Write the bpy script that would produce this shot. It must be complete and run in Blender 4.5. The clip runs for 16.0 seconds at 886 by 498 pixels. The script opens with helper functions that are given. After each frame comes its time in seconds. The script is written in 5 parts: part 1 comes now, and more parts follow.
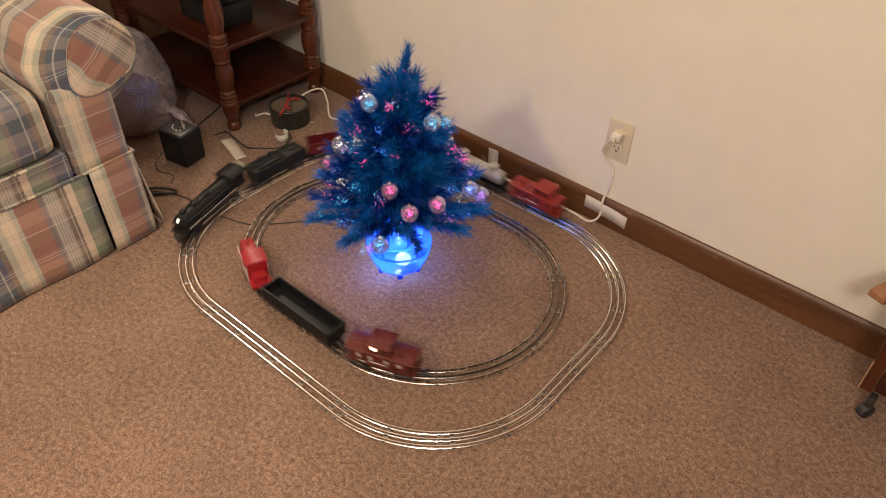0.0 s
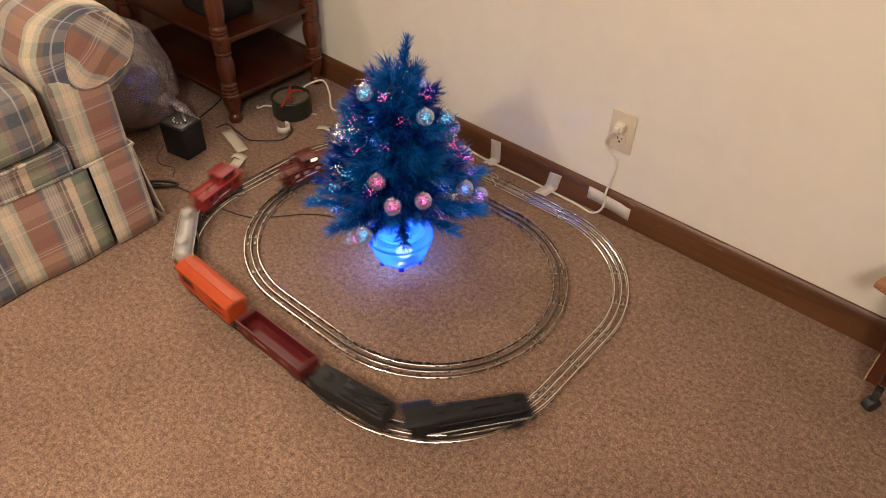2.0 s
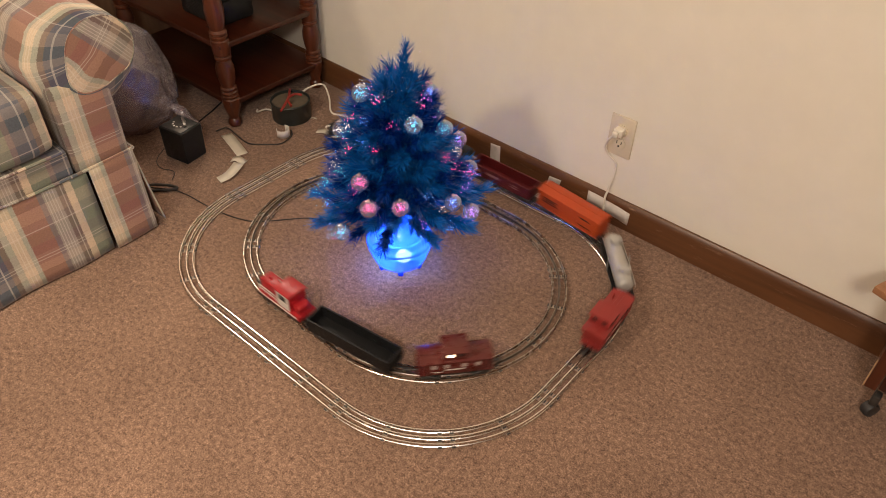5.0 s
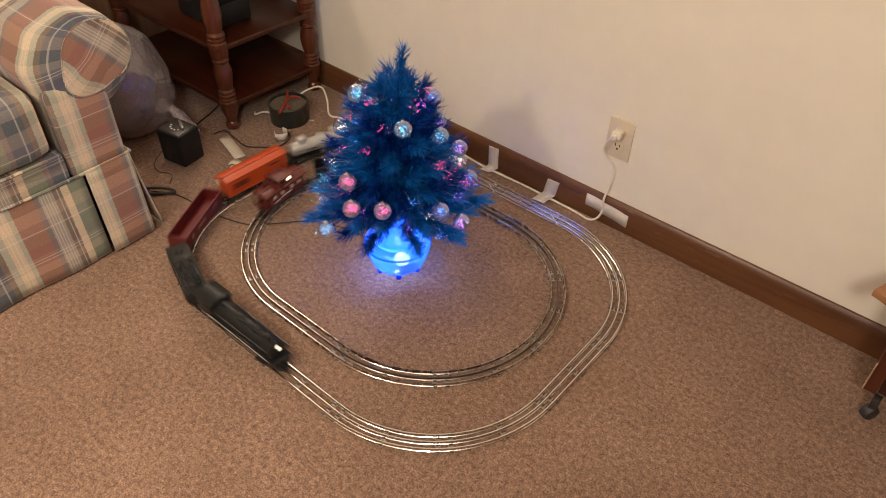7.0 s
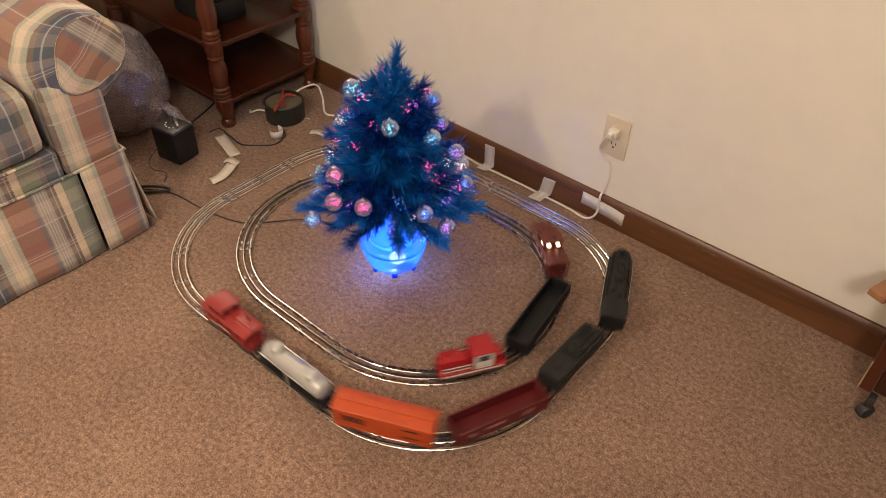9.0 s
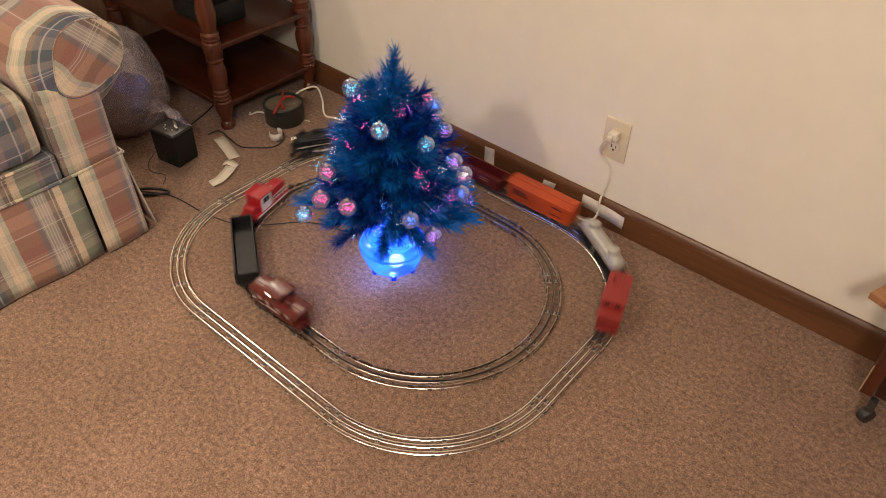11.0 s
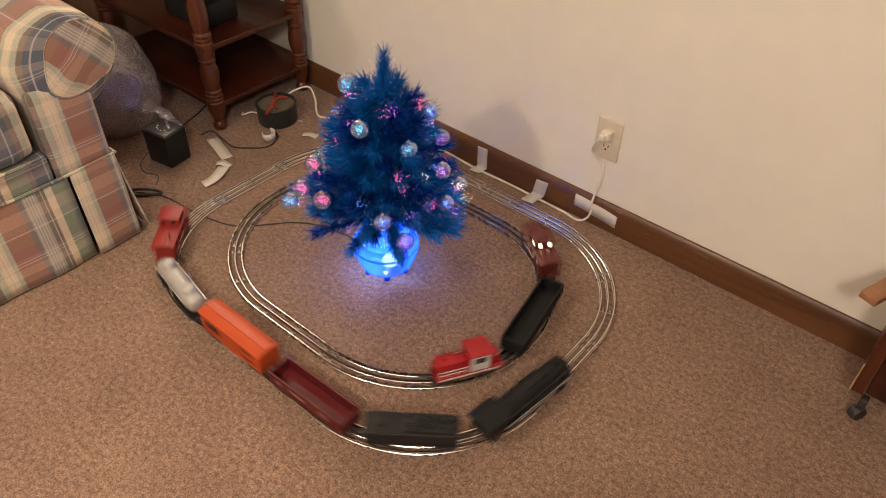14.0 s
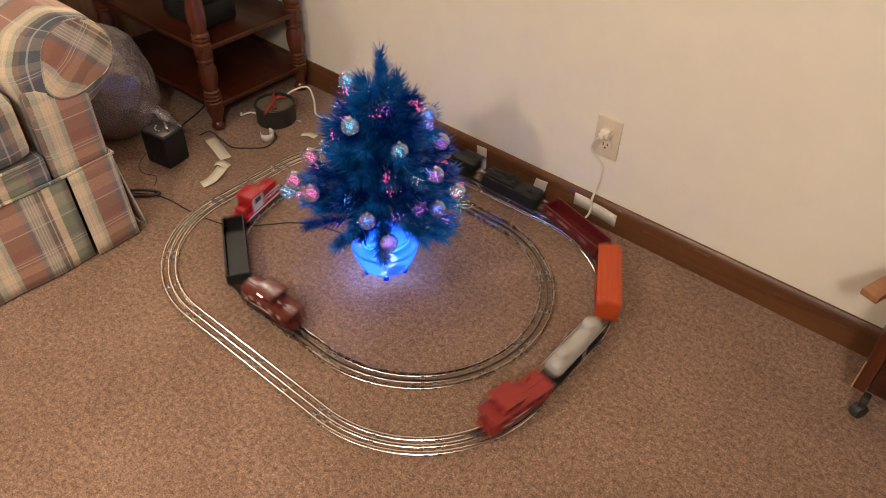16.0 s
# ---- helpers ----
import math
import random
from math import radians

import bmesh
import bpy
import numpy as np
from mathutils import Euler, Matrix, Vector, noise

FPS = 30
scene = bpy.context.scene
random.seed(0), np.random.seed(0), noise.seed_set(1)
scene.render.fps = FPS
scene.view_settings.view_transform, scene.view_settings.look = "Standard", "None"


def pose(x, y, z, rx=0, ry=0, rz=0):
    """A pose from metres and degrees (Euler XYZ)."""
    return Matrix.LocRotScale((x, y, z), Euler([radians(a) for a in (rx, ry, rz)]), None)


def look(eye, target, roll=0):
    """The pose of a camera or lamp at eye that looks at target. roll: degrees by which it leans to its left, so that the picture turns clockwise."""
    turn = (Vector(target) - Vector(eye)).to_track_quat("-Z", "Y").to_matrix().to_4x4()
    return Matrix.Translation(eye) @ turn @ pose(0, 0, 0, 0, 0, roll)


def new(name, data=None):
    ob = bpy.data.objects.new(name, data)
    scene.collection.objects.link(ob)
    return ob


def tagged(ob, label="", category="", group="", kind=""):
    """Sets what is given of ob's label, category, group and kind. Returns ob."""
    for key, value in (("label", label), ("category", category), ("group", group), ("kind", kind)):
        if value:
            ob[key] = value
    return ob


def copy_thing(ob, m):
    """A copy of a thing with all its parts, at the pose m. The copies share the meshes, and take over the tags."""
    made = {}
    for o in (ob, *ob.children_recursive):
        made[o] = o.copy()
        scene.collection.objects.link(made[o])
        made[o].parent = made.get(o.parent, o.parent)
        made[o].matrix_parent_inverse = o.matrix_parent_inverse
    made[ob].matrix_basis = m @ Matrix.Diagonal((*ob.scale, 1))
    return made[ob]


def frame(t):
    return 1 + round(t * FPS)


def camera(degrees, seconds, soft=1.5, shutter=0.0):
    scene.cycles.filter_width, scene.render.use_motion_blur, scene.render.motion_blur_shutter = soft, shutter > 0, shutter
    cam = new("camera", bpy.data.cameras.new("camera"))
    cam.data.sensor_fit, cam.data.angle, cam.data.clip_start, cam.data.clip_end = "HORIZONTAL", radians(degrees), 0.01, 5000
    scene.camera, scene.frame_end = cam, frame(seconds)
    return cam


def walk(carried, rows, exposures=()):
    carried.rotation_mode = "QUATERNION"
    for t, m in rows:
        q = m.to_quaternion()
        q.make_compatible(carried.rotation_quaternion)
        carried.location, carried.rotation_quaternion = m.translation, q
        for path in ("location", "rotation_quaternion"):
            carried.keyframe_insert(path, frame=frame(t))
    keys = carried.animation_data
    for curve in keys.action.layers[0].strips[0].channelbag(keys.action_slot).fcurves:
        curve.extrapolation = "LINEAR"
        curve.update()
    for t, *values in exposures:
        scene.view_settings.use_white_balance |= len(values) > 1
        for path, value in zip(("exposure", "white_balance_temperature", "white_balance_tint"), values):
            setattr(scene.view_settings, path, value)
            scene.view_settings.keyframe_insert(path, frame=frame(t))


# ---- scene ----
cam = camera(62.5, 16.0, soft=0.7, shutter=0.9)
PATH = [
    (0, (0.992, -1.03, 1.274), (0.028, 0.148, -0.023), 1.9),
    (0.5, (0.994, -1.026, 1.275), (0.031, 0.139, -0.035), 1.7),
    (1, (0.996, -1.013, 1.276), (0.03, 0.14, -0.042), 1.3),
    (1.5, (0.996, -1.012, 1.271), (0.029, 0.141, -0.047), 1.2),
    (2, (0.997, -1.01, 1.269), (0.027, 0.142, -0.047), 1.2),
    (2.5, (0.995, -1.015, 1.272), (0.026, 0.138, -0.044), 1.3),
    (3, (0.998, -1.016, 1.27), (0.023, 0.138, -0.041), 1.3),
    (3.5, (0.995, -1.016, 1.272), (0.024, 0.14, -0.041), 1.4),
    (4, (0.995, -1.013, 1.273), (0.025, 0.142, -0.041), 1.4),
    (6.5, (0.993, -1.008, 1.273), (0.021, 0.156, -0.031), 1.3),
    (7, (0.992, -1.003, 1.274), (0.022, 0.157, -0.034), 1.3),
    (7.5, (0.992, -1.002, 1.272), (0.025, 0.158, -0.039), 1.3),
    (8, (0.991, -1.004, 1.272), (0.026, 0.157, -0.039), 1.5),
    (8.5, (0.992, -1.004, 1.269), (0.027, 0.162, -0.039), 1.6),
    (9, (0.99, -1.001, 1.271), (0.03, 0.165, -0.04), 1.6),
    (11.5, (0.989, -0.99, 1.272), (0.024, 0.174, -0.038), 1.5),
    (12, (0.989, -0.99, 1.274), (0.029, 0.177, -0.037), 1.5),
    (12.5, (0.991, -0.987, 1.274), (0.031, 0.181, -0.035), 1.4),
    (13, (0.992, -0.99, 1.274), (0.032, 0.18, -0.034), 1.5),
    (13.5, (0.992, -0.994, 1.268), (0.035, 0.182, -0.036), 1.7),
    (14, (0.992, -0.989, 1.274), (0.04, 0.184, -0.037), 1.7),
    (14.5, (0.994, -0.986, 1.272), (0.043, 0.185, -0.04), 1.5),
    (15, (0.987, -0.987, 1.274), (0.044, 0.186, -0.043), 1.5),
    (15.5, (0.991, -0.981, 1.274), (0.042, 0.188, -0.043), 1.4),
    (16, (0.993, -0.985, 1.267), (0.039, 0.188, -0.042), 1.4),
]
walk(cam, [(t, look(eye, target, roll)) for t, eye, target, roll in PATH])

# ---- light ----
def lamp(name, kind, m, watts, colour, size):
    data = bpy.data.lights.new(name, kind)
    data.energy, data.color = watts, colour
    if kind == "AREA":
        data.shape, data.size = "DISK", size
    else:
        data.shadow_soft_size = size
    if kind == "SPOT":
        data.spot_size, data.spot_blend = radians(66), 0.75
    ob = new(name, data)
    ob.matrix_basis = m
    return ob


lamp("hanging_lamp_light", "SPOT", pose(-0.22, -1.25, 1.85), 58, (1.0, 0.83, 0.62), 0.06)
lamp("table_lamp_light", "POINT", pose(-1.20, 0.29, 1.30), 20, (1.0, 0.86, 0.70), 0.10)
lamp("floor_lamp_light", "POINT", pose(0.08, -1.66, 1.62), 56, (1.0, 0.85, 0.66), 0.09)
lamp("ceiling_light", "POINT", pose(1.60, -1.95, 2.1), 99, (1.0, 0.90, 0.80), 0.18)
world = bpy.data.worlds.new("world")
world.use_nodes = True
world.node_tree.nodes["Background"].inputs[0].default_value = (0.5, 0.42, 0.34, 1)
world.node_tree.nodes["Background"].inputs[1].default_value = 0.004
scene.world = world
scene.view_settings.exposure = 0.0


# ---- materials ----
def nodes_of(name):
    m = bpy.data.materials.new(name)
    m.use_nodes = True
    t = m.node_tree
    return m, t.nodes, t.links, t.nodes["Principled BSDF"]


def material(name, colour, rough=0.6, metal=0.0, vary=0.15, scale=40.0, bump=0.0, bump_scale=300.0, dark=None, coat=0.0, spread=0.0, spec=0.5):
    """A surface with two scales of variation and fine relief."""
    m, n, l, b = nodes_of(name)
    co = n.new("ShaderNodeTexCoord")
    big, fine, mix = n.new("ShaderNodeTexNoise"), n.new("ShaderNodeTexNoise"), n.new("ShaderNodeMix")
    big.inputs["Scale"].default_value, fine.inputs["Scale"].default_value = scale * 0.15, scale
    big.inputs["Detail"].default_value = fine.inputs["Detail"].default_value = 4
    add = n.new("ShaderNodeMath")
    add.operation = "MULTIPLY_ADD"
    add.inputs[1].default_value, add.inputs[2].default_value = 0.5, 0.0
    mean = n.new("ShaderNodeMath")
    mean.operation = "MULTIPLY_ADD"
    mean.inputs[1].default_value = 0.5
    for tex in (big, fine):
        l.new(co.outputs["Object"], tex.inputs["Vector"])
    l.new(big.outputs["Fac"], add.inputs[0])
    l.new(fine.outputs["Fac"], mean.inputs[0])
    l.new(add.outputs[0], mean.inputs[2])
    ramp = n.new("ShaderNodeMapRange")
    ramp.inputs[1].default_value, ramp.inputs[2].default_value = 0.35, 0.65
    l.new(mean.outputs[0], ramp.inputs[0])
    mix.data_type = "RGBA"
    low = dark or tuple(c * (1 - vary) for c in colour)
    high = tuple(min(1, c * (1 + vary)) for c in colour)
    mix.inputs[6].default_value, mix.inputs[7].default_value = (*low, 1), (*high, 1)
    l.new(ramp.outputs[0], mix.inputs[0])
    l.new(mix.outputs[2], b.inputs["Base Color"])
    b.inputs["Roughness"].default_value, b.inputs["Metallic"].default_value = rough, metal
    b.inputs["Coat Weight"].default_value, b.inputs["Specular IOR Level"].default_value = coat, spec
    if spread:
        rr = n.new("ShaderNodeMapRange")
        rr.inputs[1].default_value, rr.inputs[2].default_value = 0.3, 0.7
        rr.inputs[3].default_value, rr.inputs[4].default_value = max(0.03, rough - spread), min(1, rough + spread)
        l.new(fine.outputs["Fac"], rr.inputs[0])
        l.new(rr.outputs[0], b.inputs["Roughness"])
    if bump:
        tex, bp = n.new("ShaderNodeTexNoise"), n.new("ShaderNodeBump")
        tex.inputs["Scale"].default_value, tex.inputs["Detail"].default_value = bump_scale, 3
        bp.inputs["Strength"].default_value, bp.inputs["Distance"].default_value = bump, 0.002
        l.new(co.outputs["Object"], tex.inputs["Vector"])
        l.new(tex.outputs["Fac"], bp.inputs["Height"])
        l.new(bp.outputs[0], b.inputs["Normal"])
    return m


def glowing(name, colour, strength, base=(0.1, 0.1, 0.1)):
    m, n, l, b = nodes_of(name)
    b.inputs["Base Color"].default_value = (*base, 1)
    b.inputs["Emission Color"].default_value = (*colour, 1)
    b.inputs["Emission Strength"].default_value = strength
    return m


def wood(name, light, dark, rough=0.35, scale=9.0, axis=0, coat=0.3):
    m, n, l, b = nodes_of(name)
    co, mp, tex, ramp = n.new("ShaderNodeTexCoord"), n.new("ShaderNodeMapping"), n.new("ShaderNodeTexNoise"), n.new("ShaderNodeValToRGB")
    stretch = [scale * 4] * 3
    stretch[axis] = scale * 0.3
    mp.inputs["Scale"].default_value = stretch
    tex.inputs["Scale"].default_value, tex.inputs["Detail"].default_value, tex.inputs["Distortion"].default_value = 1.0, 6, 1.2
    ramp.color_ramp.elements[0].color, ramp.color_ramp.elements[1].color = (*dark, 1), (*light, 1)
    ramp.color_ramp.elements[0].position, ramp.color_ramp.elements[1].position = 0.3, 0.7
    l.new(co.outputs["Object"], mp.inputs[0])
    l.new(mp.outputs[0], tex.inputs["Vector"])
    l.new(tex.outputs["Fac"], ramp.inputs[0])
    l.new(ramp.outputs[0], b.inputs["Base Color"])
    b.inputs["Roughness"].default_value, b.inputs["Coat Weight"].default_value, b.inputs["Coat Roughness"].default_value = rough, coat, 0.25
    bp = n.new("ShaderNodeBump")
    bp.inputs["Strength"].default_value, bp.inputs["Distance"].default_value = 0.15, 0.001
    l.new(tex.outputs["Fac"], bp.inputs["Height"])
    l.new(bp.outputs[0], b.inputs["Normal"])
    return m


def carpet_material():
    m, n, l, b = nodes_of("carpet_pile")
    co = n.new("ShaderNodeTexCoord")
    def tex(scale, detail, rough=0.6):
        t = n.new("ShaderNodeTexNoise")
        t.inputs["Scale"].default_value, t.inputs["Detail"].default_value, t.inputs["Roughness"].default_value = scale, detail, rough
        l.new(co.outputs["Object"], t.inputs["Vector"])
        return t
    patch, tuft, fleck = tex(2.2, 8, 0.68), tex(92, 4, 0.78), tex(280, 2, 0.7)
    ramp = n.new("ShaderNodeValToRGB")
    cr = ramp.color_ramp
    cr.elements[0].position, cr.elements[0].color = 0.35, (0.090, 0.051, 0.036, 1)
    cr.elements[1].position, cr.elements[1].color = 0.66, (0.475, 0.306, 0.218, 1)
    mid = cr.elements.new(0.5)
    mid.color = (0.240, 0.148, 0.103, 1)
    mixf = n.new("ShaderNodeMix")
    mixf.inputs[0].default_value = 0.45
    l.new(tuft.outputs["Fac"], mixf.inputs[2])
    l.new(fleck.outputs["Fac"], mixf.inputs[3])
    l.new(mixf.outputs[0], ramp.inputs[0])
    shade = n.new("ShaderNodeMix")
    shade.data_type, shade.blend_type = "RGBA", "MULTIPLY"
    pr = n.new("ShaderNodeValToRGB")
    pr.color_ramp.elements[0].position, pr.color_ramp.elements[0].color = 0.33, (0.80, 0.79, 0.78, 1)
    pr.color_ramp.elements[1].position, pr.color_ramp.elements[1].color = 0.67, (1.12, 1.12, 1.12, 1)
    l.new(patch.outputs["Fac"], pr.inputs[0])
    shade.inputs[0].default_value = 1.0
    l.new(ramp.outputs[0], shade.inputs[6])
    l.new(pr.outputs[0], shade.inputs[7])
    l.new(shade.outputs[2], b.inputs["Base Color"])
    b.inputs["Roughness"].default_value = 0.95
    b.inputs["Specular IOR Level"].default_value = 0.1
    b.inputs["Sheen Weight"].default_value, b.inputs["Sheen Roughness"].default_value = 0.15, 0.5
    bp = n.new("ShaderNodeBump")
    bp.inputs["Strength"].default_value, bp.inputs["Distance"].default_value = 0.9, 0.004
    l.new(mixf.outputs[0], bp.inputs["Height"])
    l.new(bp.outputs[0], b.inputs["Normal"])
    return m


def plaid_material():
    """Woven plaid in navy, rust, cream and sage over the cloth's own u and v in metres."""
    m, n, l, b = nodes_of("plaid_cloth")
    uv = n.new("ShaderNodeUVMap")
    uv.uv_map = "cloth"
    sep = n.new("ShaderNodeSeparateXYZ")
    l.new(uv.outputs[0], sep.inputs[0])
    cream, rust, navy, sage, pale = (0.66, 0.53, 0.38), (0.31, 0.125, 0.085), (0.060, 0.078, 0.125), (0.20, 0.225, 0.165), (0.42, 0.41, 0.33)
    grey, brown, mauve = (0.36, 0.31, 0.27), (0.17, 0.115, 0.095), (0.19, 0.135, 0.145)
    warp_bands = ((0.0, navy), (0.095, brown), (0.14, pale), (0.19, cream), (0.275, pale), (0.31, rust), (0.49, mauve), (0.53, grey), (0.64, brown), (0.70, cream), (0.76, sage), (0.91, mauve), (0.95, navy))
    weft_bands = ((0.0, cream), (0.17, sage), (0.33, cream), (0.44, grey), (0.57, mauve), (0.70, sage), (0.86, grey))
    # the dyed threads run a little into one another at each band's edge
    feather, nudge = n.new("ShaderNodeTexNoise"), n.new("ShaderNodeMath")
    feather.inputs["Scale"].default_value, feather.inputs["Detail"].default_value = 520, 3
    l.new(uv.outputs[0], feather.inputs["Vector"])
    nudge.operation = "MULTIPLY_ADD"
    nudge.inputs[1].default_value, nudge.inputs[2].default_value = 0.030, -0.015
    l.new(feather.outputs["Fac"], nudge.inputs[0])
    def stripes(axis, period, shift, bands):
        mul, run, fr, ramp = n.new("ShaderNodeMath"), n.new("ShaderNodeMath"), n.new("ShaderNodeMath"), n.new("ShaderNodeValToRGB")
        mul.operation, run.operation, fr.operation = "MULTIPLY_ADD", "ADD", "FRACT"
        mul.inputs[1].default_value, mul.inputs[2].default_value = 1 / period, shift
        l.new(sep.outputs[axis], mul.inputs[0])
        l.new(mul.outputs[0], run.inputs[0])
        l.new(nudge.outputs[0], run.inputs[1])
        l.new(run.outputs[0], fr.inputs[0])
        cr = ramp.color_ramp
        cr.interpolation = "CONSTANT"
        cr.elements[0].position, cr.elements[0].color = bands[0][0], (*bands[0][1], 1)
        cr.elements[1].position, cr.elements[1].color = bands[-1][0], (*bands[-1][1], 1)
        for p, c in bands[1:-1]:
            cr.elements.new(p).color = (*c, 1)
        l.new(fr.outputs[0], ramp.inputs[0])
        return ramp
    WARP, PHASE, WEFT = 0.31, 0.658, 0.20
    warp, weft = stripes(0, WARP, PHASE, warp_bands), stripes(1, WEFT, 0.0, weft_bands)
    mix = n.new("ShaderNodeMix")
    mix.data_type = "RGBA"
    mix.inputs[0].default_value = 0.24
    l.new(warp.outputs[0], mix.inputs[6])
    l.new(weft.outputs[0], mix.inputs[7])
    # thin white threads and the weave's mottling
    tex = n.new("ShaderNodeTexNoise")
    tex.inputs["Scale"].default_value, tex.inputs["Detail"].default_value = 260, 3
    l.new(uv.outputs[0], tex.inputs["Vector"])
    pr = n.new("ShaderNodeValToRGB")
    pr.color_ramp.elements[0].position, pr.color_ramp.elements[0].color = 0.3, (0.88, 0.88, 0.88, 1)
    pr.color_ramp.elements[1].position, pr.color_ramp.elements[1].color = 0.7, (1.08, 1.08, 1.08, 1)
    l.new(tex.outputs["Fac"], pr.inputs[0])
    mul = n.new("ShaderNodeMix")
    mul.data_type, mul.blend_type = "RGBA", "MULTIPLY"
    mul.inputs[0].default_value = 1
    l.new(mix.outputs[2], mul.inputs[6])
    l.new(pr.outputs[0], mul.inputs[7])
    thread_mix = mul.outputs[2]
    for axis, shift, period, width in [(0, PHASE - p, WARP, w) for p, w in ((0.045, 0.004), (0.215, 0.0025), (0.245, 0.0025), (0.545, 0.002), (0.567, 0.002), (0.589, 0.002), (0.611, 0.002), (0.672, 0.003))] + [(1, 0.52, WEFT, 0.002), (1, 0.48, WEFT, 0.002), (1, 0.12, WEFT, 0.0025)]:
        a, f, c = n.new("ShaderNodeMath"), n.new("ShaderNodeMath"), n.new("ShaderNodeMath")
        a.operation, f.operation, c.operation = "MULTIPLY_ADD", "FRACT", "LESS_THAN"
        a.inputs[1].default_value, a.inputs[2].default_value = 1 / period, shift
        c.inputs[1].default_value = width / period
        l.new(sep.outputs[axis], a.inputs[0])
        l.new(a.outputs[0], f.inputs[0])
        l.new(f.outputs[0], c.inputs[0])
        soft = n.new("ShaderNodeMath")
        soft.operation = "MULTIPLY"
        soft.inputs[1].default_value = 0.36
        l.new(c.outputs[0], soft.inputs[0])
        mm = n.new("ShaderNodeMix")
        mm.data_type = "RGBA"
        mm.inputs[7].default_value = (0.72, 0.66, 0.56, 1)
        l.new(soft.outputs[0], mm.inputs[0])
        l.new(thread_mix, mm.inputs[6])
        thread_mix = mm.outputs[2]
    l.new(thread_mix, b.inputs["Base Color"])
    b.inputs["Roughness"].default_value, b.inputs["Sheen Weight"].default_value = 0.9, 0.2
    bp = n.new("ShaderNodeBump")
    bp.inputs["Strength"].default_value, bp.inputs["Distance"].default_value = 0.35, 0.002
    l.new(tex.outputs["Fac"], bp.inputs["Height"])
    l.new(bp.outputs[0], b.inputs["Normal"])
    return m


CARPET = carpet_material()
PLAID = plaid_material()
WALL = material("wall_paint", (0.80, 0.745, 0.635), 0.75, vary=0.03, scale=14, bump=0.06, bump_scale=220)
# assumed finish of the other walls, dark to cut bounced light
PANEL = wood("assumed_dark_panelling", (0.26, 0.15, 0.085), (0.17, 0.09, 0.05), 0.5, 4, 2, 0.1)
BASEWOOD = wood("baseboard_wood", (0.150, 0.060, 0.022), (0.078, 0.029, 0.011), 0.42, 6, 0, 0.15)
def scuffed(m):
    """Pale scrapes along a stained board."""
    n, l = m.node_tree.nodes, m.node_tree.links
    b = n["Principled BSDF"]
    stain = b.inputs["Base Color"].links[0].from_socket
    co, mp, tex, ramp, mix = n.new("ShaderNodeTexCoord"), n.new("ShaderNodeMapping"), n.new("ShaderNodeTexNoise"), n.new("ShaderNodeMapRange"), n.new("ShaderNodeMix")
    mp.inputs["Scale"].default_value = (9, 40, 40)
    tex.inputs["Scale"].default_value, tex.inputs["Detail"].default_value, tex.inputs["Roughness"].default_value = 1.6, 6, 0.7
    ramp.inputs[1].default_value, ramp.inputs[2].default_value, ramp.inputs[4].default_value = 0.60, 0.74, 0.55
    mix.data_type = "RGBA"
    mix.inputs[7].default_value = (0.34, 0.22, 0.14, 1)
    l.new(co.outputs["Object"], mp.inputs[0])
    l.new(mp.outputs[0], tex.inputs["Vector"])
    l.new(tex.outputs["Fac"], ramp.inputs[0])
    l.new(ramp.outputs[0], mix.inputs[0])
    l.new(stain, mix.inputs[6])
    l.new(mix.outputs[2], b.inputs["Base Color"])


scuffed(BASEWOOD)
TABLEWOOD = wood("cherry_wood", (0.066, 0.015, 0.006), (0.026, 0.006, 0.0025), 0.34, 7, 0, 0.15)
LEGWOOD = wood("turned_cherry_wood", (0.130, 0.032, 0.011), (0.055, 0.013, 0.005), 0.32, 7, 2, 0.25)
DESKWOOD = wood("desk_wood", (0.36, 0.17, 0.08), (0.26, 0.115, 0.05), 0.4, 7, 2)
RAWWOOD = material("raw_wood", (0.48, 0.30, 0.16), 0.85, vary=0.25, scale=90)
RAIL = material("bright_rail", (0.76, 0.71, 0.65), 0.24, 1.0, 0.05, 60, spread=0.04)
RAIL_OLD = material("tarnished_rail", (0.43, 0.37, 0.32), 0.27, 1.0, 0.12, 60, spread=0.06)
RAIL_MID = material("blackened_rail", (0.27, 0.23, 0.20), 0.32, 1.0, 0.25, 60)
TIE = material("brown_tie_steel", (0.40, 0.32, 0.26), 0.44, 0.7, 0.25, 90, spread=0.12)
BLACK = material("black_moulded_shell", (0.011, 0.011, 0.0115), 0.44, 0, 0.3, 80, bump=0.1, spread=0.12, spec=0.28)
GREYBLACK = material("worn_black_shell", (0.020, 0.019, 0.018), 0.50, 0, 0.35, 60, bump=0.1, spread=0.12, spec=0.28)
STEEL = material("bright_steel", (0.62, 0.60, 0.57), 0.3, 1.0, 0.15, 60)
DARKSTEEL = material("dark_steel", (0.10, 0.095, 0.09), 0.42, 0.8, 0.3, 80)
ORANGE = material("orange_shell", (0.47, 0.064, 0.012), 0.44, 0, 0.10, 50, spread=0.08)
MAROON = material("maroon_shell", (0.112, 0.009, 0.010), 0.45, 0, 0.15, 50, spread=0.08)
BROWNRED = material("tuscan_shell", (0.112, 0.020, 0.016), 0.30, 0, 0.12, 50, spread=0.08)
RED = material("faded_red_shell", (0.275, 0.026, 0.022), 0.45, 0, 0.12, 50, spread=0.08)
BRIGHTRED = material("red_shell", (0.36, 0.012, 0.017), 0.38, 0, 0.10, 50, spread=0.08)
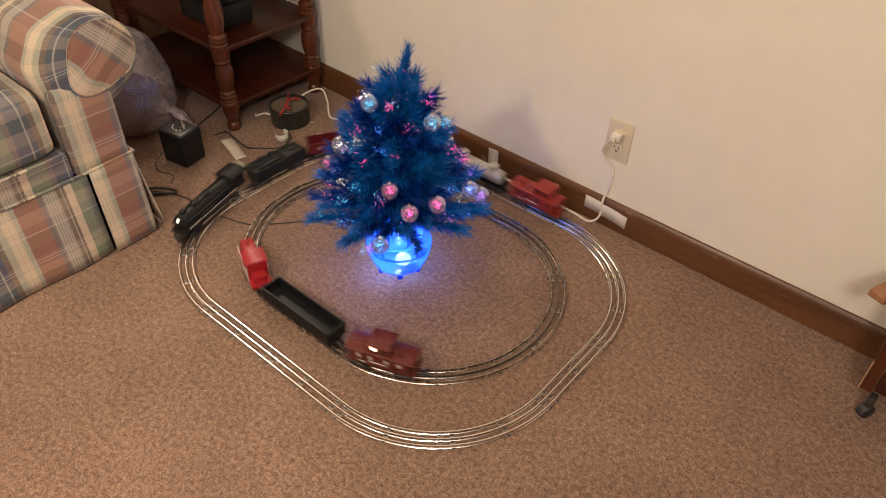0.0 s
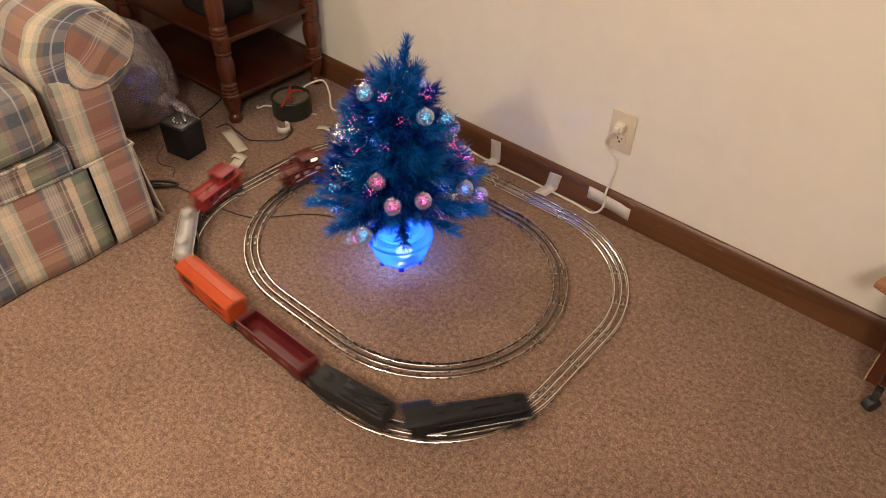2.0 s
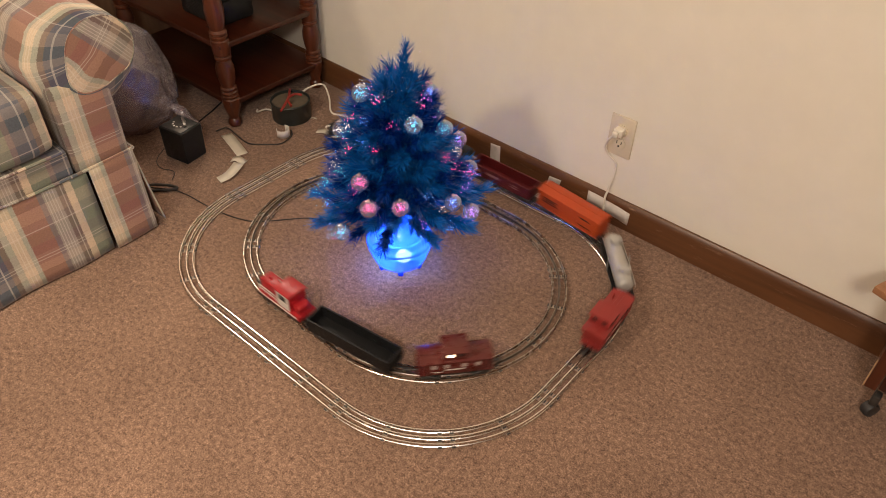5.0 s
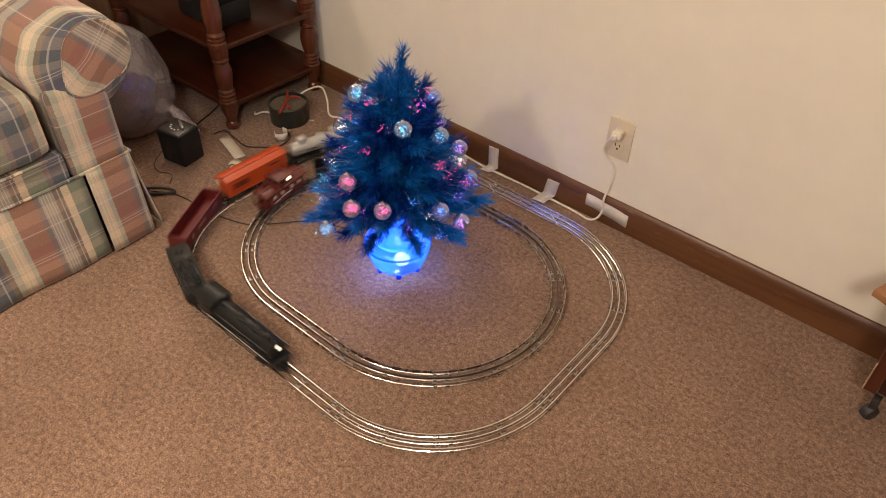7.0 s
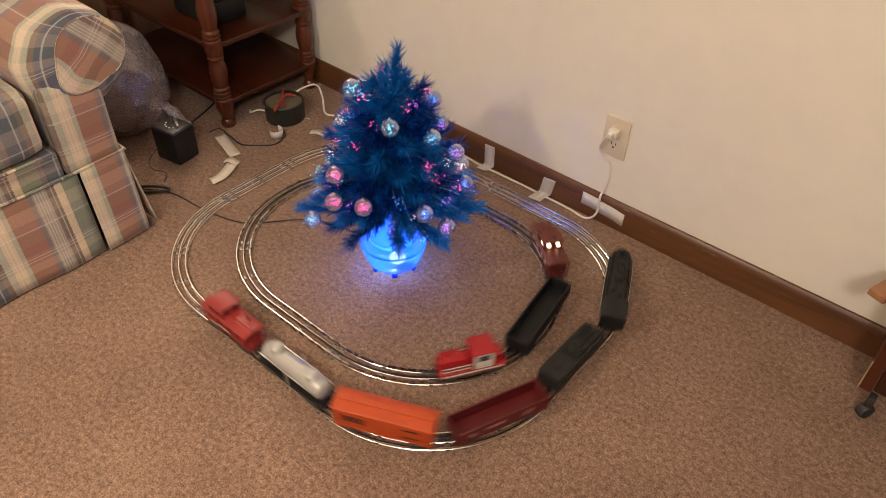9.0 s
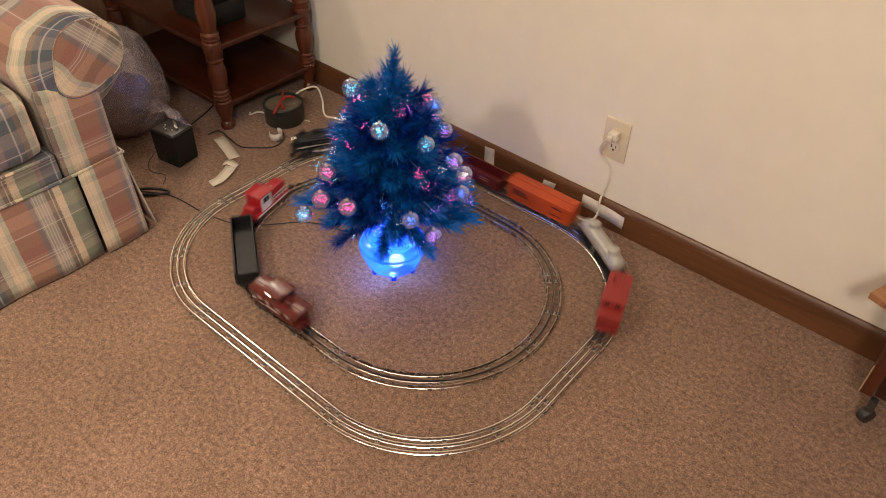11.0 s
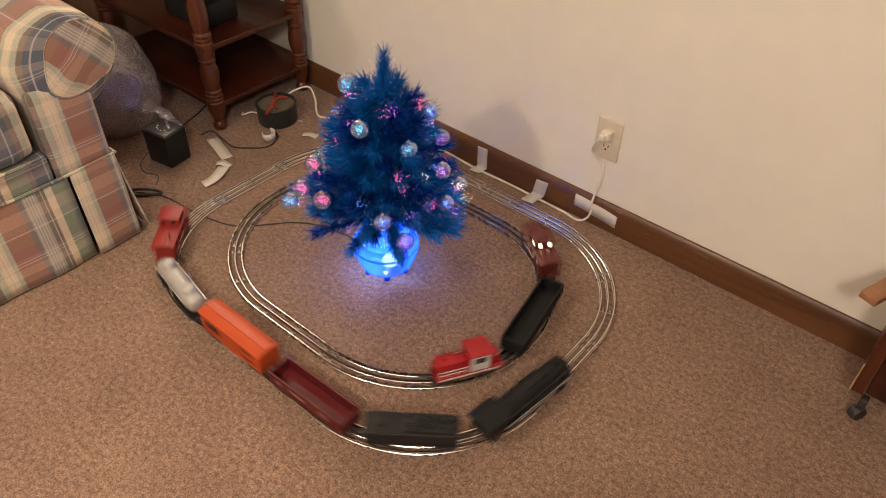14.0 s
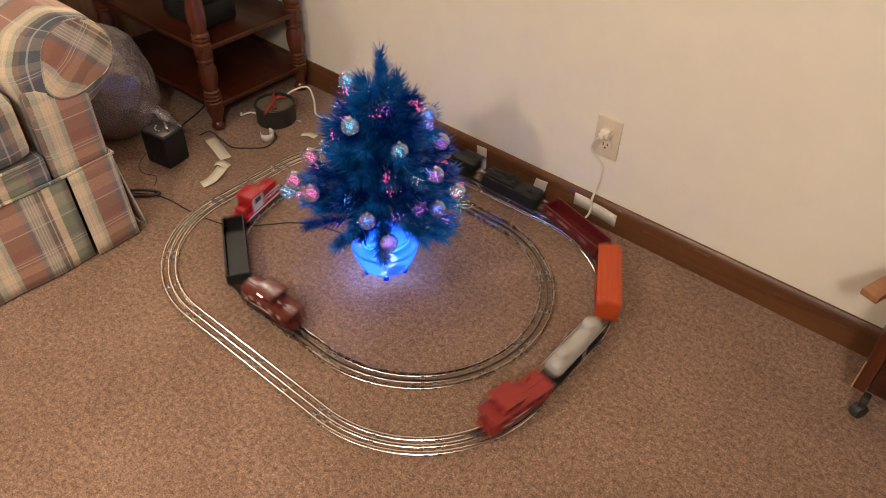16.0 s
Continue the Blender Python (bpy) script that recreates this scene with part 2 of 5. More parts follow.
SILVER = material("silver_paint", (0.45, 0.43, 0.395), 0.42, 0.25, 0.10, 50, spread=0.1)
WHITE = material("white_print", (0.66, 0.62, 0.56), 0.5, 0, 0.08, 60)
IVORY = material("ivory_moulding", (0.66, 0.57, 0.42), 0.4, 0, 0.04, 60)
CORDWHITE = material("white_cord", (0.74, 0.68, 0.58), 0.5, 0, 0.05, 60)
CORDBLACK = material("black_cord", (0.025, 0.02, 0.018), 0.5, 0, 0.2, 60)
TAPE = material("masking_tape", (0.62, 0.56, 0.46), 0.7, 0, 0.06, 60, bump=0.2, bump_scale=400)
PALETAPE = material("clear_matt_tape", (0.60, 0.55, 0.50), 0.55, 0, 0.06, 60, bump=0.2, bump_scale=400)
FADEDPRINT = material("faded_print", (0.36, 0.19, 0.16), 0.6, 0, 0.15, 60)
DARKHOLE = material("dark_gap", (0.012, 0.010, 0.009), 0.8, 0, 0.2, 60)
RUBBER = material("black_rubber", (0.03, 0.028, 0.028), 0.55, 0, 0.2, 60)
TAN = material("tan_board", (0.13, 0.10, 0.068), 0.85, 0, 0.2, 60, bump=0.2)
TINGREEN = material("dark_green_tin", (0.030, 0.034, 0.030), 0.4, 0.2, 0.2, 60)
REDRUBBER = material("red_handle", (0.30, 0.030, 0.020), 0.45, 0, 0.15, 60)
LAMPGLOW = glowing("headlight_glow", (1.0, 0.86, 0.62), 3.0)
DIMGLOW = glowing("dim_window", (1.0, 0.62, 0.42), 0.25)
WINDOWGLOW = glowing("lit_window", (1.0, 0.80, 0.52), 5.0)


# ---- shape helpers ----
def mesh_of(name, bm, mat, smooth=True):
    me = bpy.data.meshes.new(name)
    bm.normal_update()
    bm.to_mesh(me)
    bm.free()
    me.materials.append(mat)
    if smooth:
        for p in me.polygons:
            p.use_smooth = True
        me.set_sharp_from_angle(angle=radians(38))
    return me


def part(name, bm, mat, parent=None, label="", m=None):
    ob = new(name, mesh_of(name, bm, mat))
    if parent:
        ob.parent = parent
    if m is not None:
        ob.matrix_basis = m
    return tagged(ob, label)


def empty(name, m, label, category, group="", kind=""):
    ob = new(name)
    ob.empty_display_size = 0.02
    ob.matrix_basis = m
    return tagged(ob, label, category, group, kind)


def box(bm, sx, sy, sz, at=(0, 0, 0), bevel=0.0, m=None, seg=2):
    """A box with rounded edges; at is its centre."""
    tmp = bmesh.new()
    bmesh.ops.create_cube(tmp, size=1)
    bmesh.ops.scale(tmp, vec=(sx, sy, sz), verts=tmp.verts)
    if bevel:
        bmesh.ops.bevel(tmp, geom=tmp.edges[:], offset=bevel, segments=seg, profile=0.5, affect="EDGES")
    bmesh.ops.translate(tmp, vec=at, verts=tmp.verts)
    if m is not None:
        bmesh.ops.transform(tmp, matrix=m, verts=tmp.verts)
    join(bm, tmp)
    return bm


def join(bm, tmp):
    made = {v: bm.verts.new(v.co) for v in tmp.verts}
    for f in tmp.faces:
        bm.faces.new([made[v] for v in f.verts])
    tmp.free()


def lathe(bm, profile, segs=20, m=None, cap=True):
    """Turns (radius, height) pairs round z."""
    rings = []
    for r, z in profile:
        rings.append([bm.verts.new((r * math.cos(2 * math.pi * i / segs), r * math.sin(2 * math.pi * i / segs), z)) for i in range(segs)])
    for a, b in zip(rings, rings[1:]):
        for i in range(segs):
            bm.faces.new((a[i], a[(i + 1) % segs], b[(i + 1) % segs], b[i]))
    if cap:
        bm.faces.new(rings[0][::-1])
        bm.faces.new(rings[-1])
    if m is not None:
        bmesh.ops.transform(bm, matrix=m, verts=[v for ring in rings for v in ring])
    return bm


def smooth_path(pts, steps=6):
    out, p = [], [Vector(q) for q in pts]
    p = [2 * p[0] - p[1], *p, 2 * p[-1] - p[-2]]
    for a, b, c, d in zip(p, p[1:], p[2:], p[3:]):
        for i in range(steps):
            t = i / steps
            out.append(0.5 * ((2 * b) + (c - a) * t + (2 * a - 5 * b + 4 * c - d) * t * t + (3 * b - a - 3 * c + d) * t ** 3))
    return [*out, p[-2]]


def sweep(bm, pts, section, closed=False, cap=True):
    """Carries a section (list of (side, up)) along pts."""
    rings, up = [], Vector((0, 0, 1))
    for i, p in enumerate(pts):
        d = (Vector(pts[min(i + 1, len(pts) - 1)]) - Vector(pts[max(i - 1, 0)])).normalized()
        side = d.cross(up)
        side = side.normalized() if side.length > 0.05 else Vector((1, 0, 0))
        top = side.cross(d)
        rings.append([bm.verts.new(Vector(p) + side * a + top * b) for a, b in section])
    k = len(section)
    for a, b in zip(rings, rings[1:]):
        for i in range(k):
            bm.faces.new((a[i], a[(i + 1) % k], b[(i + 1) % k], b[i]))
    if cap:
        bm.faces.new(rings[0][::-1])
        bm.faces.new(rings[-1])
    return bm


def round_section(r, n=8):
    return [(r * math.cos(2 * math.pi * i / n), r * math.sin(2 * math.pi * i / n)) for i in range(n)]


def cord(name, pts, r, mat, label, category="cord", parent=None):
    bm = sweep(bmesh.new(), smooth_path(pts), round_section(r, 8))
    return tagged(part(name, bm, mat, parent), label, category)


def sheet(nu, nv, place, cloth=None, thick=0.0):
    """A grid of cloth: place(u, v) with u, v in 0..1; cloth gives its u, v in metres."""
    bm = bmesh.new()
    uv = bm.loops.layers.uv.new("cloth")
    grid = [[bm.verts.new(place(i / nu, j / nv)) for j in range(nv + 1)] for i in range(nu + 1)]
    for i in range(nu):
        for j in range(nv):
            f = bm.faces.new((grid[i][j], grid[i + 1][j], grid[i + 1][j + 1], grid[i][j + 1]))
            for lo, (a, b) in zip(f.loops, ((i, j), (i + 1, j), (i + 1, j + 1), (i, j + 1))):
                lo[uv].uv = cloth(a / nu, b / nv) if cloth else (a / nu, b / nv)
    return bm


# ---- the room ----
TURN = -0.7
wall_m = pose(0, 0.527, 0, 0, 0, TURN)


def slab(name, sx, sy, sz, at, mat, label, category, m=None, bevel=0.0):
    ob = part(name, box(bmesh.new(), sx, sy, sz, at, bevel), mat)
    if m is not None:
        ob.matrix_basis = m
    return tagged(ob, label, category, kind="structure")


slab("floor", 6.4, 5.2, 0.1, (0.4, -1.9, -0.05), CARPET, "brown flecked cut-pile carpet covering the whole floor", "carpet")
slab("wall_north", 6.4, 0.12, 2.5, (0.4, 0.06, 1.25), WALL, "cream painted plaster wall above a dark baseboard", "wall", wall_m)
# these walls and the ceiling are assumed, toned down to hold back fill light
slab("wall_west", 0.12, 5.2, 2.5, (-1.63, -1.95, 1.25), PANEL, "assumed dark brown wood wall that keeps bounced light low", "wall")
slab("wall_east", 0.12, 5.2, 2.5, (3.3, -1.95, 1.25), PANEL, "assumed dark brown wood wall that keeps bounced light low", "wall")
slab("wall_south", 6.4, 0.12, 2.5, (0.4, -4.4, 1.25), PANEL, "assumed dark brown wood wall that keeps bounced light low", "wall")
slab("ceiling", 6.4, 5.4, 0.1, (0.4, -1.9, 2.5), material("ceiling_paint", (0.60, 0.56, 0.50), 0.9, vary=0.02), "assumed dull white ceiling that limits bounced light", "ceiling")


def baseboard():
    """A dark stained board with a rounded top edge."""
    section = [(0.0, 0.0), (0.014, 0.0), (0.014, 0.064), (0.0125, 0.072), (0.009, 0.079), (0.005, 0.084), (0.0, 0.085)]
    bm = bmesh.new()
    ends = []
    for x in (-2.4, 3.2):
        ends.append([bm.verts.new((x, -a, b)) for a, b in section])
    k = len(section)
    for i in range(k):
        bm.faces.new((ends[0][i], ends[1][i], ends[1][(i + 1) % k], ends[0][(i + 1) % k]))
    bm.faces.new(ends[0][::-1])
    bm.faces.new(ends[1])
    bmesh.ops.recalc_face_normals(bm, faces=bm.faces)
    ob = part("baseboard", bm, BASEWOOD)
    ob.matrix_basis = wall_m
    tagged(ob, "dark reddish-brown stained wooden baseboard along the wall", "baseboard", kind="structure")


baseboard()

# ---- toy railway track ----
R, ST = 0.3175, 0.2223
RAILTOP = 0.0125
RAIL_SECTION = [(-0.0026, 0.0035), (0.0026, 0.0035), (0.0009, 0.0048), (0.0009, 0.0074), (0.0022, 0.0088), (0.0023, 0.0108), (0.0012, 0.0125), (-0.0012, 0.0125), (-0.0023, 0.0108), (-0.0022, 0.0088), (-0.0009, 0.0074), (-0.0009, 0.0048)]


def tie_mesh(mat):
    bm = bmesh.new()
    box(bm, 0.0110, 0.044, 0.0042, (0, 0, 0.0022), 0.0010, seg=1)
    return mesh_of("tie", bm, mat)


def clip_mesh(mat):
    bm = bmesh.new()
    for d in (-0.0045, 0.0045):
        box(bm, 0.0080, 0.0034, 0.0022, (0, d, 0.0052), 0.0006, seg=1)
    return mesh_of("rail_clip", bm, mat)


def track_section(name, curve, mats, label, group):
    """Three tubular rails on three pressed steel ties; starts at the origin and runs along +x."""
    rail_mat, mid_mat, tie_mat = mats
    root = empty(name, Matrix(), label, "toy track", group)
    for off in (-0.0168, 0.0, 0.0168):
        if curve:
            pts = [((R - off) * math.sin(a), R - (R - off) * math.cos(a), 0) for a in (math.pi / 4 * i / 14 for i in range(15))]
        else:
            pts = [(0, off, 0), (ST * 0.5, off, 0), (ST, off, 0)]
        part("rail", sweep(bmesh.new(), pts, RAIL_SECTION), mid_mat if off == 0 else rail_mat, root)
    me, clip = tie_mesh(tie_mat), clip_mesh(DARKSTEEL)
    length = R * math.pi / 4 if curve else ST
    for s in (0.013, length / 2, length - 0.013):
        t = new("tie", me)
        t.parent = root
        a = s / R if curve else 0
        for y in (-0.0168, 0.0, 0.0168):
            k = new("rail_clip", clip)
            k.parent = t
            k.matrix_basis = pose(0, y, 0)
        t.matrix_basis = Matrix.Translation((R * math.sin(a), R - R * math.cos(a), 0) if curve else (s, 0, 0)) @ Matrix.Rotation(a, 4, "Z")
    return root


def lay_loop(a, b, cx, cy, mats, label, group):
    """Lays a loop of sections counter-clockwise, half straights a and b."""
    bend = track_section("track_section", True, mats, "curved " + label, group)
    plank = track_section("track_section", False, mats, "straight " + label, group)
    used = set()
    def lay(ob, x, y, deg):
        m = pose(cx + x, cy + y, 0, 0, 0, deg)
        if ob not in used:
            used.add(ob)
            ob.matrix_basis = m
        else:
            copy_thing(ob, m)
    x, y, deg = -a, -b - R, 0
    for side in range(4):
        for i in range(round(2 * (a, b, a, b)[side] / ST)):
            lay(plank, x, y, deg)
            x, y = x + ST * math.cos(radians(deg)), y + ST * math.sin(radians(deg))
        for i in range(2):
            lay(bend, x, y, deg)
            c, s = math.cos(radians(deg)), math.sin(radians(deg))
            dx, dy = R * math.sin(math.pi / 4), R * (1 - math.cos(math.pi / 4))
            x, y, deg = x + dx * c - dy * s, y + dx * s + dy * c, deg + 45


OUTER = (ST, ST / 2, 0.0, 0.003)
INNER = (ST / 2, 0.0, -0.002, 0.012)
lay_loop(*OUTER, (RAIL, RAIL, TIE), "section of bright three-rail toy train track on carpet", "outer loop of track")
lay_loop(*INNER, (RAIL_OLD, RAIL_MID, TIE), "section of tarnished three-rail toy train track on carpet", "inner loop of track")


def along(loop, s):
    """The point of a loop's middle at s metres, and the heading there, counter-clockwise from the middle of the south side."""
    a, b, cx, cy = loop
    q = math.pi * R / 2
    s %= 4 * a + 4 * b + 4 * q
    runs = ((a, 0, (0, -b - R), 0), (q, 1, (a, -b), -90), (2 * b, 0, (a + R, -b), 90), (q, 1, (a, b), 0), (2 * a, 0, (a, b + R), 180),
            (q, 1, (-a, b), 90), (2 * b, 0, (-a - R, b), 270), (q, 1, (-a, -b), 180), (a + 1, 0, (-a, -b - R), 0))
    for length, bent, (x, y), d in runs:
        if s <= length:
            break
        s -= length
    if bent:
        w = radians(d) + s / R
        return cx + x + R * math.cos(w), cy + y + R * math.sin(w), w + math.pi / 2
    w = radians(d)
    return cx + x + s * math.cos(w), cy + y + s * math.sin(w), w


# ---- rolling stock: x runs forward, the origin lies between the rails at rail height ----
def wheel_mesh(r, mat, width=0.006):
    bm = bmesh.new()
    lathe(bm, [(0.002, -width / 2 - 0.001), (r * 0.55, -width / 2 - 0.001), (r * 0.6, -width / 2 + 0.001), (r * 0.85, -width / 2 + 0.001), (r, -width / 2), (r, width / 2 - 0.0015), (r * 1.13, width / 2 - 0.0012), (r * 1.13, width / 2), (0.002, width / 2)], 18)
    bmesh.ops.rotate(bm, cent=(0, 0, 0), matrix=Matrix.Rotation(radians(90), 3, "X"), verts=bm.verts)
    return mesh_of("wheel", bm, mat)


WHEEL = wheel_mesh(0.0095, DARKSTEEL)
DRIVER = wheel_mesh(0.019, DARKSTEEL, 0.007)


def wheels(parent, xs, me, z):
    for x in xs:
        for side in (1, -1):
            w = new("wheel", me)
            w.parent = parent
            w.matrix_basis = pose(x, side * 0.0168, z, 0, 0, 0 if side < 0 else 180)


def truck(parent, x, ahead):
    """A four-wheeled truck with sprung side frames and a coupler that points ahead (1) or back (-1)."""
    bm = bmesh.new()
    for side in (1, -1):
        box(bm, 0.040, 0.003, 0.006, (0, side * 0.0222, 0.0125), 0.001, seg=1)
        for e in (-0.0135, 0.0135):
            box(bm, 0.010, 0.004, 0.010, (e, side * 0.0222, 0.0095), 0.0015, seg=1)
        box(bm, 0.010, 0.0035, 0.012, (0, side * 0.0222, 0.0105), 0.001, seg=1)
    box(bm, 0.010, 0.044, 0.004, (0, 0, 0.0160), 0.001, seg=1)
    box(bm, 0.034, 0.006, 0.003, (ahead * 0.030, 0, 0.0125), 0.0008, seg=1)
    box(bm, 0.010, 0.011, 0.009, (ahead * 0.050, 0.001, 0.0125), 0.002, seg=1)
    t = part("truck", bm, DARKSTEEL, parent, "black sprung truck with a knuckle coupler", pose(x, 0, 0))
    wheels(t, (-0.0135, 0.0135), WHEEL, 0.0095)
    return t


def car(name, label, group):
    return empty(name, Matrix(), label, "toy train car", group)


def bars(parent, rows, mat, name="print"):
    """Unreadable printing as plain bars: x, z, width, height on both sides at y."""
    for side in (1, -1):
        for x, y, z, w, h in rows:
            part(name, box(bmesh.new(), w, 0.0005, h, (side * x, side * y, z)), mat, parent)


def boxcar():
    c = car("boxcar", "orange plastic toy boxcar with dark printing on its sides", "freight train")
    bm = bmesh.new()
    box(bm, 0.206, 0.052, 0.050, (0, 0, 0.046), 0.0015)
    for side in (1, -1):
        for i in range(-9, 10):
            if abs(i) > 2:
                box(bm, 0.0016, 0.0012, 0.046, (i * 0.0107, side * 0.0262, 0.046), 0.0004, seg=1)
        box(bm, 0.206, 0.0014, 0.003, (0, side * 0.0263, 0.0225), 0.0004, seg=1)
    part("body", bm, ORANGE, c)
    bm = bmesh.new()
    prof = [(-0.0285, 0.0705), (-0.0285, 0.0725), (-0.012, 0.0785), (0.012, 0.0785), (0.0285, 0.0725), (0.0285, 0.0705)]
    sweep(bm, [(-0.106, 0, 0), (0, 0, 0), (0.106, 0, 0)], prof)
    box(bm, 0.208, 0.012, 0.0018, (0, 0, 0.0797), 0.0005, seg=1)
    for i in range(-6, 7):
        box(bm, 0.0016, 0.050, 0.0012, (i * 0.0162, 0, 0.0765), 0.0004, seg=1)
    lathe(bm, [(0.0045, 0), (0.0045, 0.003), (0.003, 0.0035)], 12, pose(-0.094, 0.016, 0.0755))
    part("roof", bm, ORANGE, c)
    for side in (1, -1):
        bm = bmesh.new()
        box(bm, 0.042, 0.0016, 0.047, (0, side * 0.0270, 0.0455), 0.0006, seg=1)
        box(bm, 0.052, 0.0018, 0.002, (0.004, side * 0.0274, 0.0695), 0.0005, seg=1)
        box(bm, 0.052, 0.0018, 0.002, (0.004, side * 0.0274, 0.0220), 0.0005, seg=1)
        part("door", bm, ORANGE, c, "sliding orange door")
    bars(c, [(0.060, 0.0272, 0.056, 0.050, 0.003), (0.060, 0.0272, 0.050, 0.044, 0.003), (0.060, 0.0272, 0.044, 0.050, 0.003), (-0.06, 0.0272, 0.058, 0.034, 0.004), (-0.06, 0.0272, 0.036, 0.040, 0.0025)], DARKHOLE)
    bm = bmesh.new()
    box(bm, 0.200, 0.044, 0.005, (0, 0, 0.0195), 0.001, seg=1)
    part("underframe", bm, DARKSTEEL, c)
    return c, 0.146


def gondola(name, mat, label, group, length, printed=None):
    c = car(name, label, group)
    bm = bmesh.new()
    w, top, t = 0.054, 0.054, 0.0022
    box(bm, length, w, 0.004, (0, 0, 0.022), 0.0008, seg=1)
    for side in (1, -1):
        box(bm, length, t, 0.034, (0, side * (w / 2 - t / 2), 0.039), 0.0006, seg=1)
        box(bm, length + 0.001, 0.0042, 0.0024, (0, side * (w / 2 - 0.0012), top + 0.001), 0.0006, seg=1)
        box(bm, t, w - 2 * t - 0.0004, 0.034, (side * (length / 2 - t / 2), 0, 0.039), 0.0006, seg=1)
        box(bm, 0.0042, w - 0.0066, 0.0024, (side * (length / 2 - 0.0012), 0, top + 0.001), 0.0006, seg=1)
        for i in range(13):
            x = (i / 12 - 0.5) * (length - 0.008)
            box(bm, 0.0026, 0.0022, 0.030, (x, side * (w / 2 + 0.0009), 0.039), 0.0007, seg=1)
            box(bm, 0.0018, 0.0012, 0.030, (x, side * (w / 2 - t - 0.0005), 0.039), 0.0004, seg=1)
    part("body", bm, mat, c)
    if printed:
        bars(c, [(0.02, w / 2 + 0.0006, 0.041, 0.045, 0.008), (-0.055, w / 2 + 0.0006, 0.044, 0.024, 0.003), (-0.055, w / 2 + 0.0006, 0.037, 0.030, 0.003), (0.075, w / 2 + 0.0006, 0.040, 0.012, 0.010)], printed)
    bm = bmesh.new()
    box(bm, length - 0.006, 0.040, 0.005, (0, 0, 0.0175), 0.001, seg=1)
    lathe(bm, [(0.006, -0.012), (0.006, 0.012)], 12, pose(0.02, 0.012, 0.013, 0, 90, 0))
    part("underframe", bm, DARKSTEEL, c)
    return c, length - 0.058


def tank_car():
    c = car("tank_car", "silver two-dome toy tank car on a black frame", "freight train")
    bm = bmesh.new()
    r = 0.0215
    prof = [(0.002, -0.094), (0.012, -0.093), (0.0185, -0.089), (r, -0.083), (r, -0.05), (r + 0.0006, -0.0498), (r + 0.0006, -0.047), (r, -0.0468), (r, 0.0468), (r + 0.0006, 0.047), (r + 0.0006, 0.0498), (r, 0.05), (r, 0.083), (0.0185, 0.089), (0.012, 0.093), (0.002, 0.094)]
    lathe(bm, prof, 28, pose(0, 0, 0.0455, 0, 90, 0))
    part("tank", bm, SILVER, c)
    for x in (-0.055, 0.055):
        bm = lathe(bmesh.new(), [(0.0160, 0.059), (0.0148, 0.063), (0.0142, 0.0740), (0.0154, 0.0745), (0.0154, 0.0768), (0.0110, 0.0800), (0.0045, 0.0818), (0.001, 0.0821)], 20)
        bmesh.ops.translate(bm, vec=(x, 0, 0), verts=bm.verts)
        part("dome", bm, SILVER, c)
    for side in (1, -1):
        bm = sweep(bmesh.new(), smooth_path([(-0.090, side * 0.0235, 0.049), (0, side * 0.0243, 0.0495), (0.090, side * 0.0235, 0.049)]), round_section(0.0013, 6))
        for x in (-0.08, -0.027, 0.027, 0.08):
            box(bm, 0.0012, 0.005, 0.0012, (x, side * 0.0222, 0.049))
        part("handrail", bm, STEEL, c)
        bm = bmesh.new()
        for x in (-0.0035, 0.0035):
            box(bm, 0.001, 0.001, 0.046, (x, side * 0.0262, 0.044))
        for i in range(7):
            box(bm, 0.008, 0.001, 0.001, (0, side * 0.0262, 0.024 + i * 0.0065))
        part("ladder", bm, SILVER, c)
    bm = bmesh.new()
    box(bm, 0.200, 0.050, 0.0035, (0, 0, 0.0205), 0.001, seg=1)
    for x in (-0.07, 0.07):
        box(bm, 0.014, 0.034, 0.012, (x, 0, 0.0255), 0.002, seg=1)
    box(bm, 0.192, 0.016, 0.005, (0, 0, 0.0165), 0.001, seg=1)
    part("underframe", bm, BLACK, c)
    bars(c, [(0.03, 0.0214, 0.043, 0.03, 0.003), (-0.03, 0.0214, 0.043, 0.03, 0.003)], GREYBLACK)
    return c, 0.138


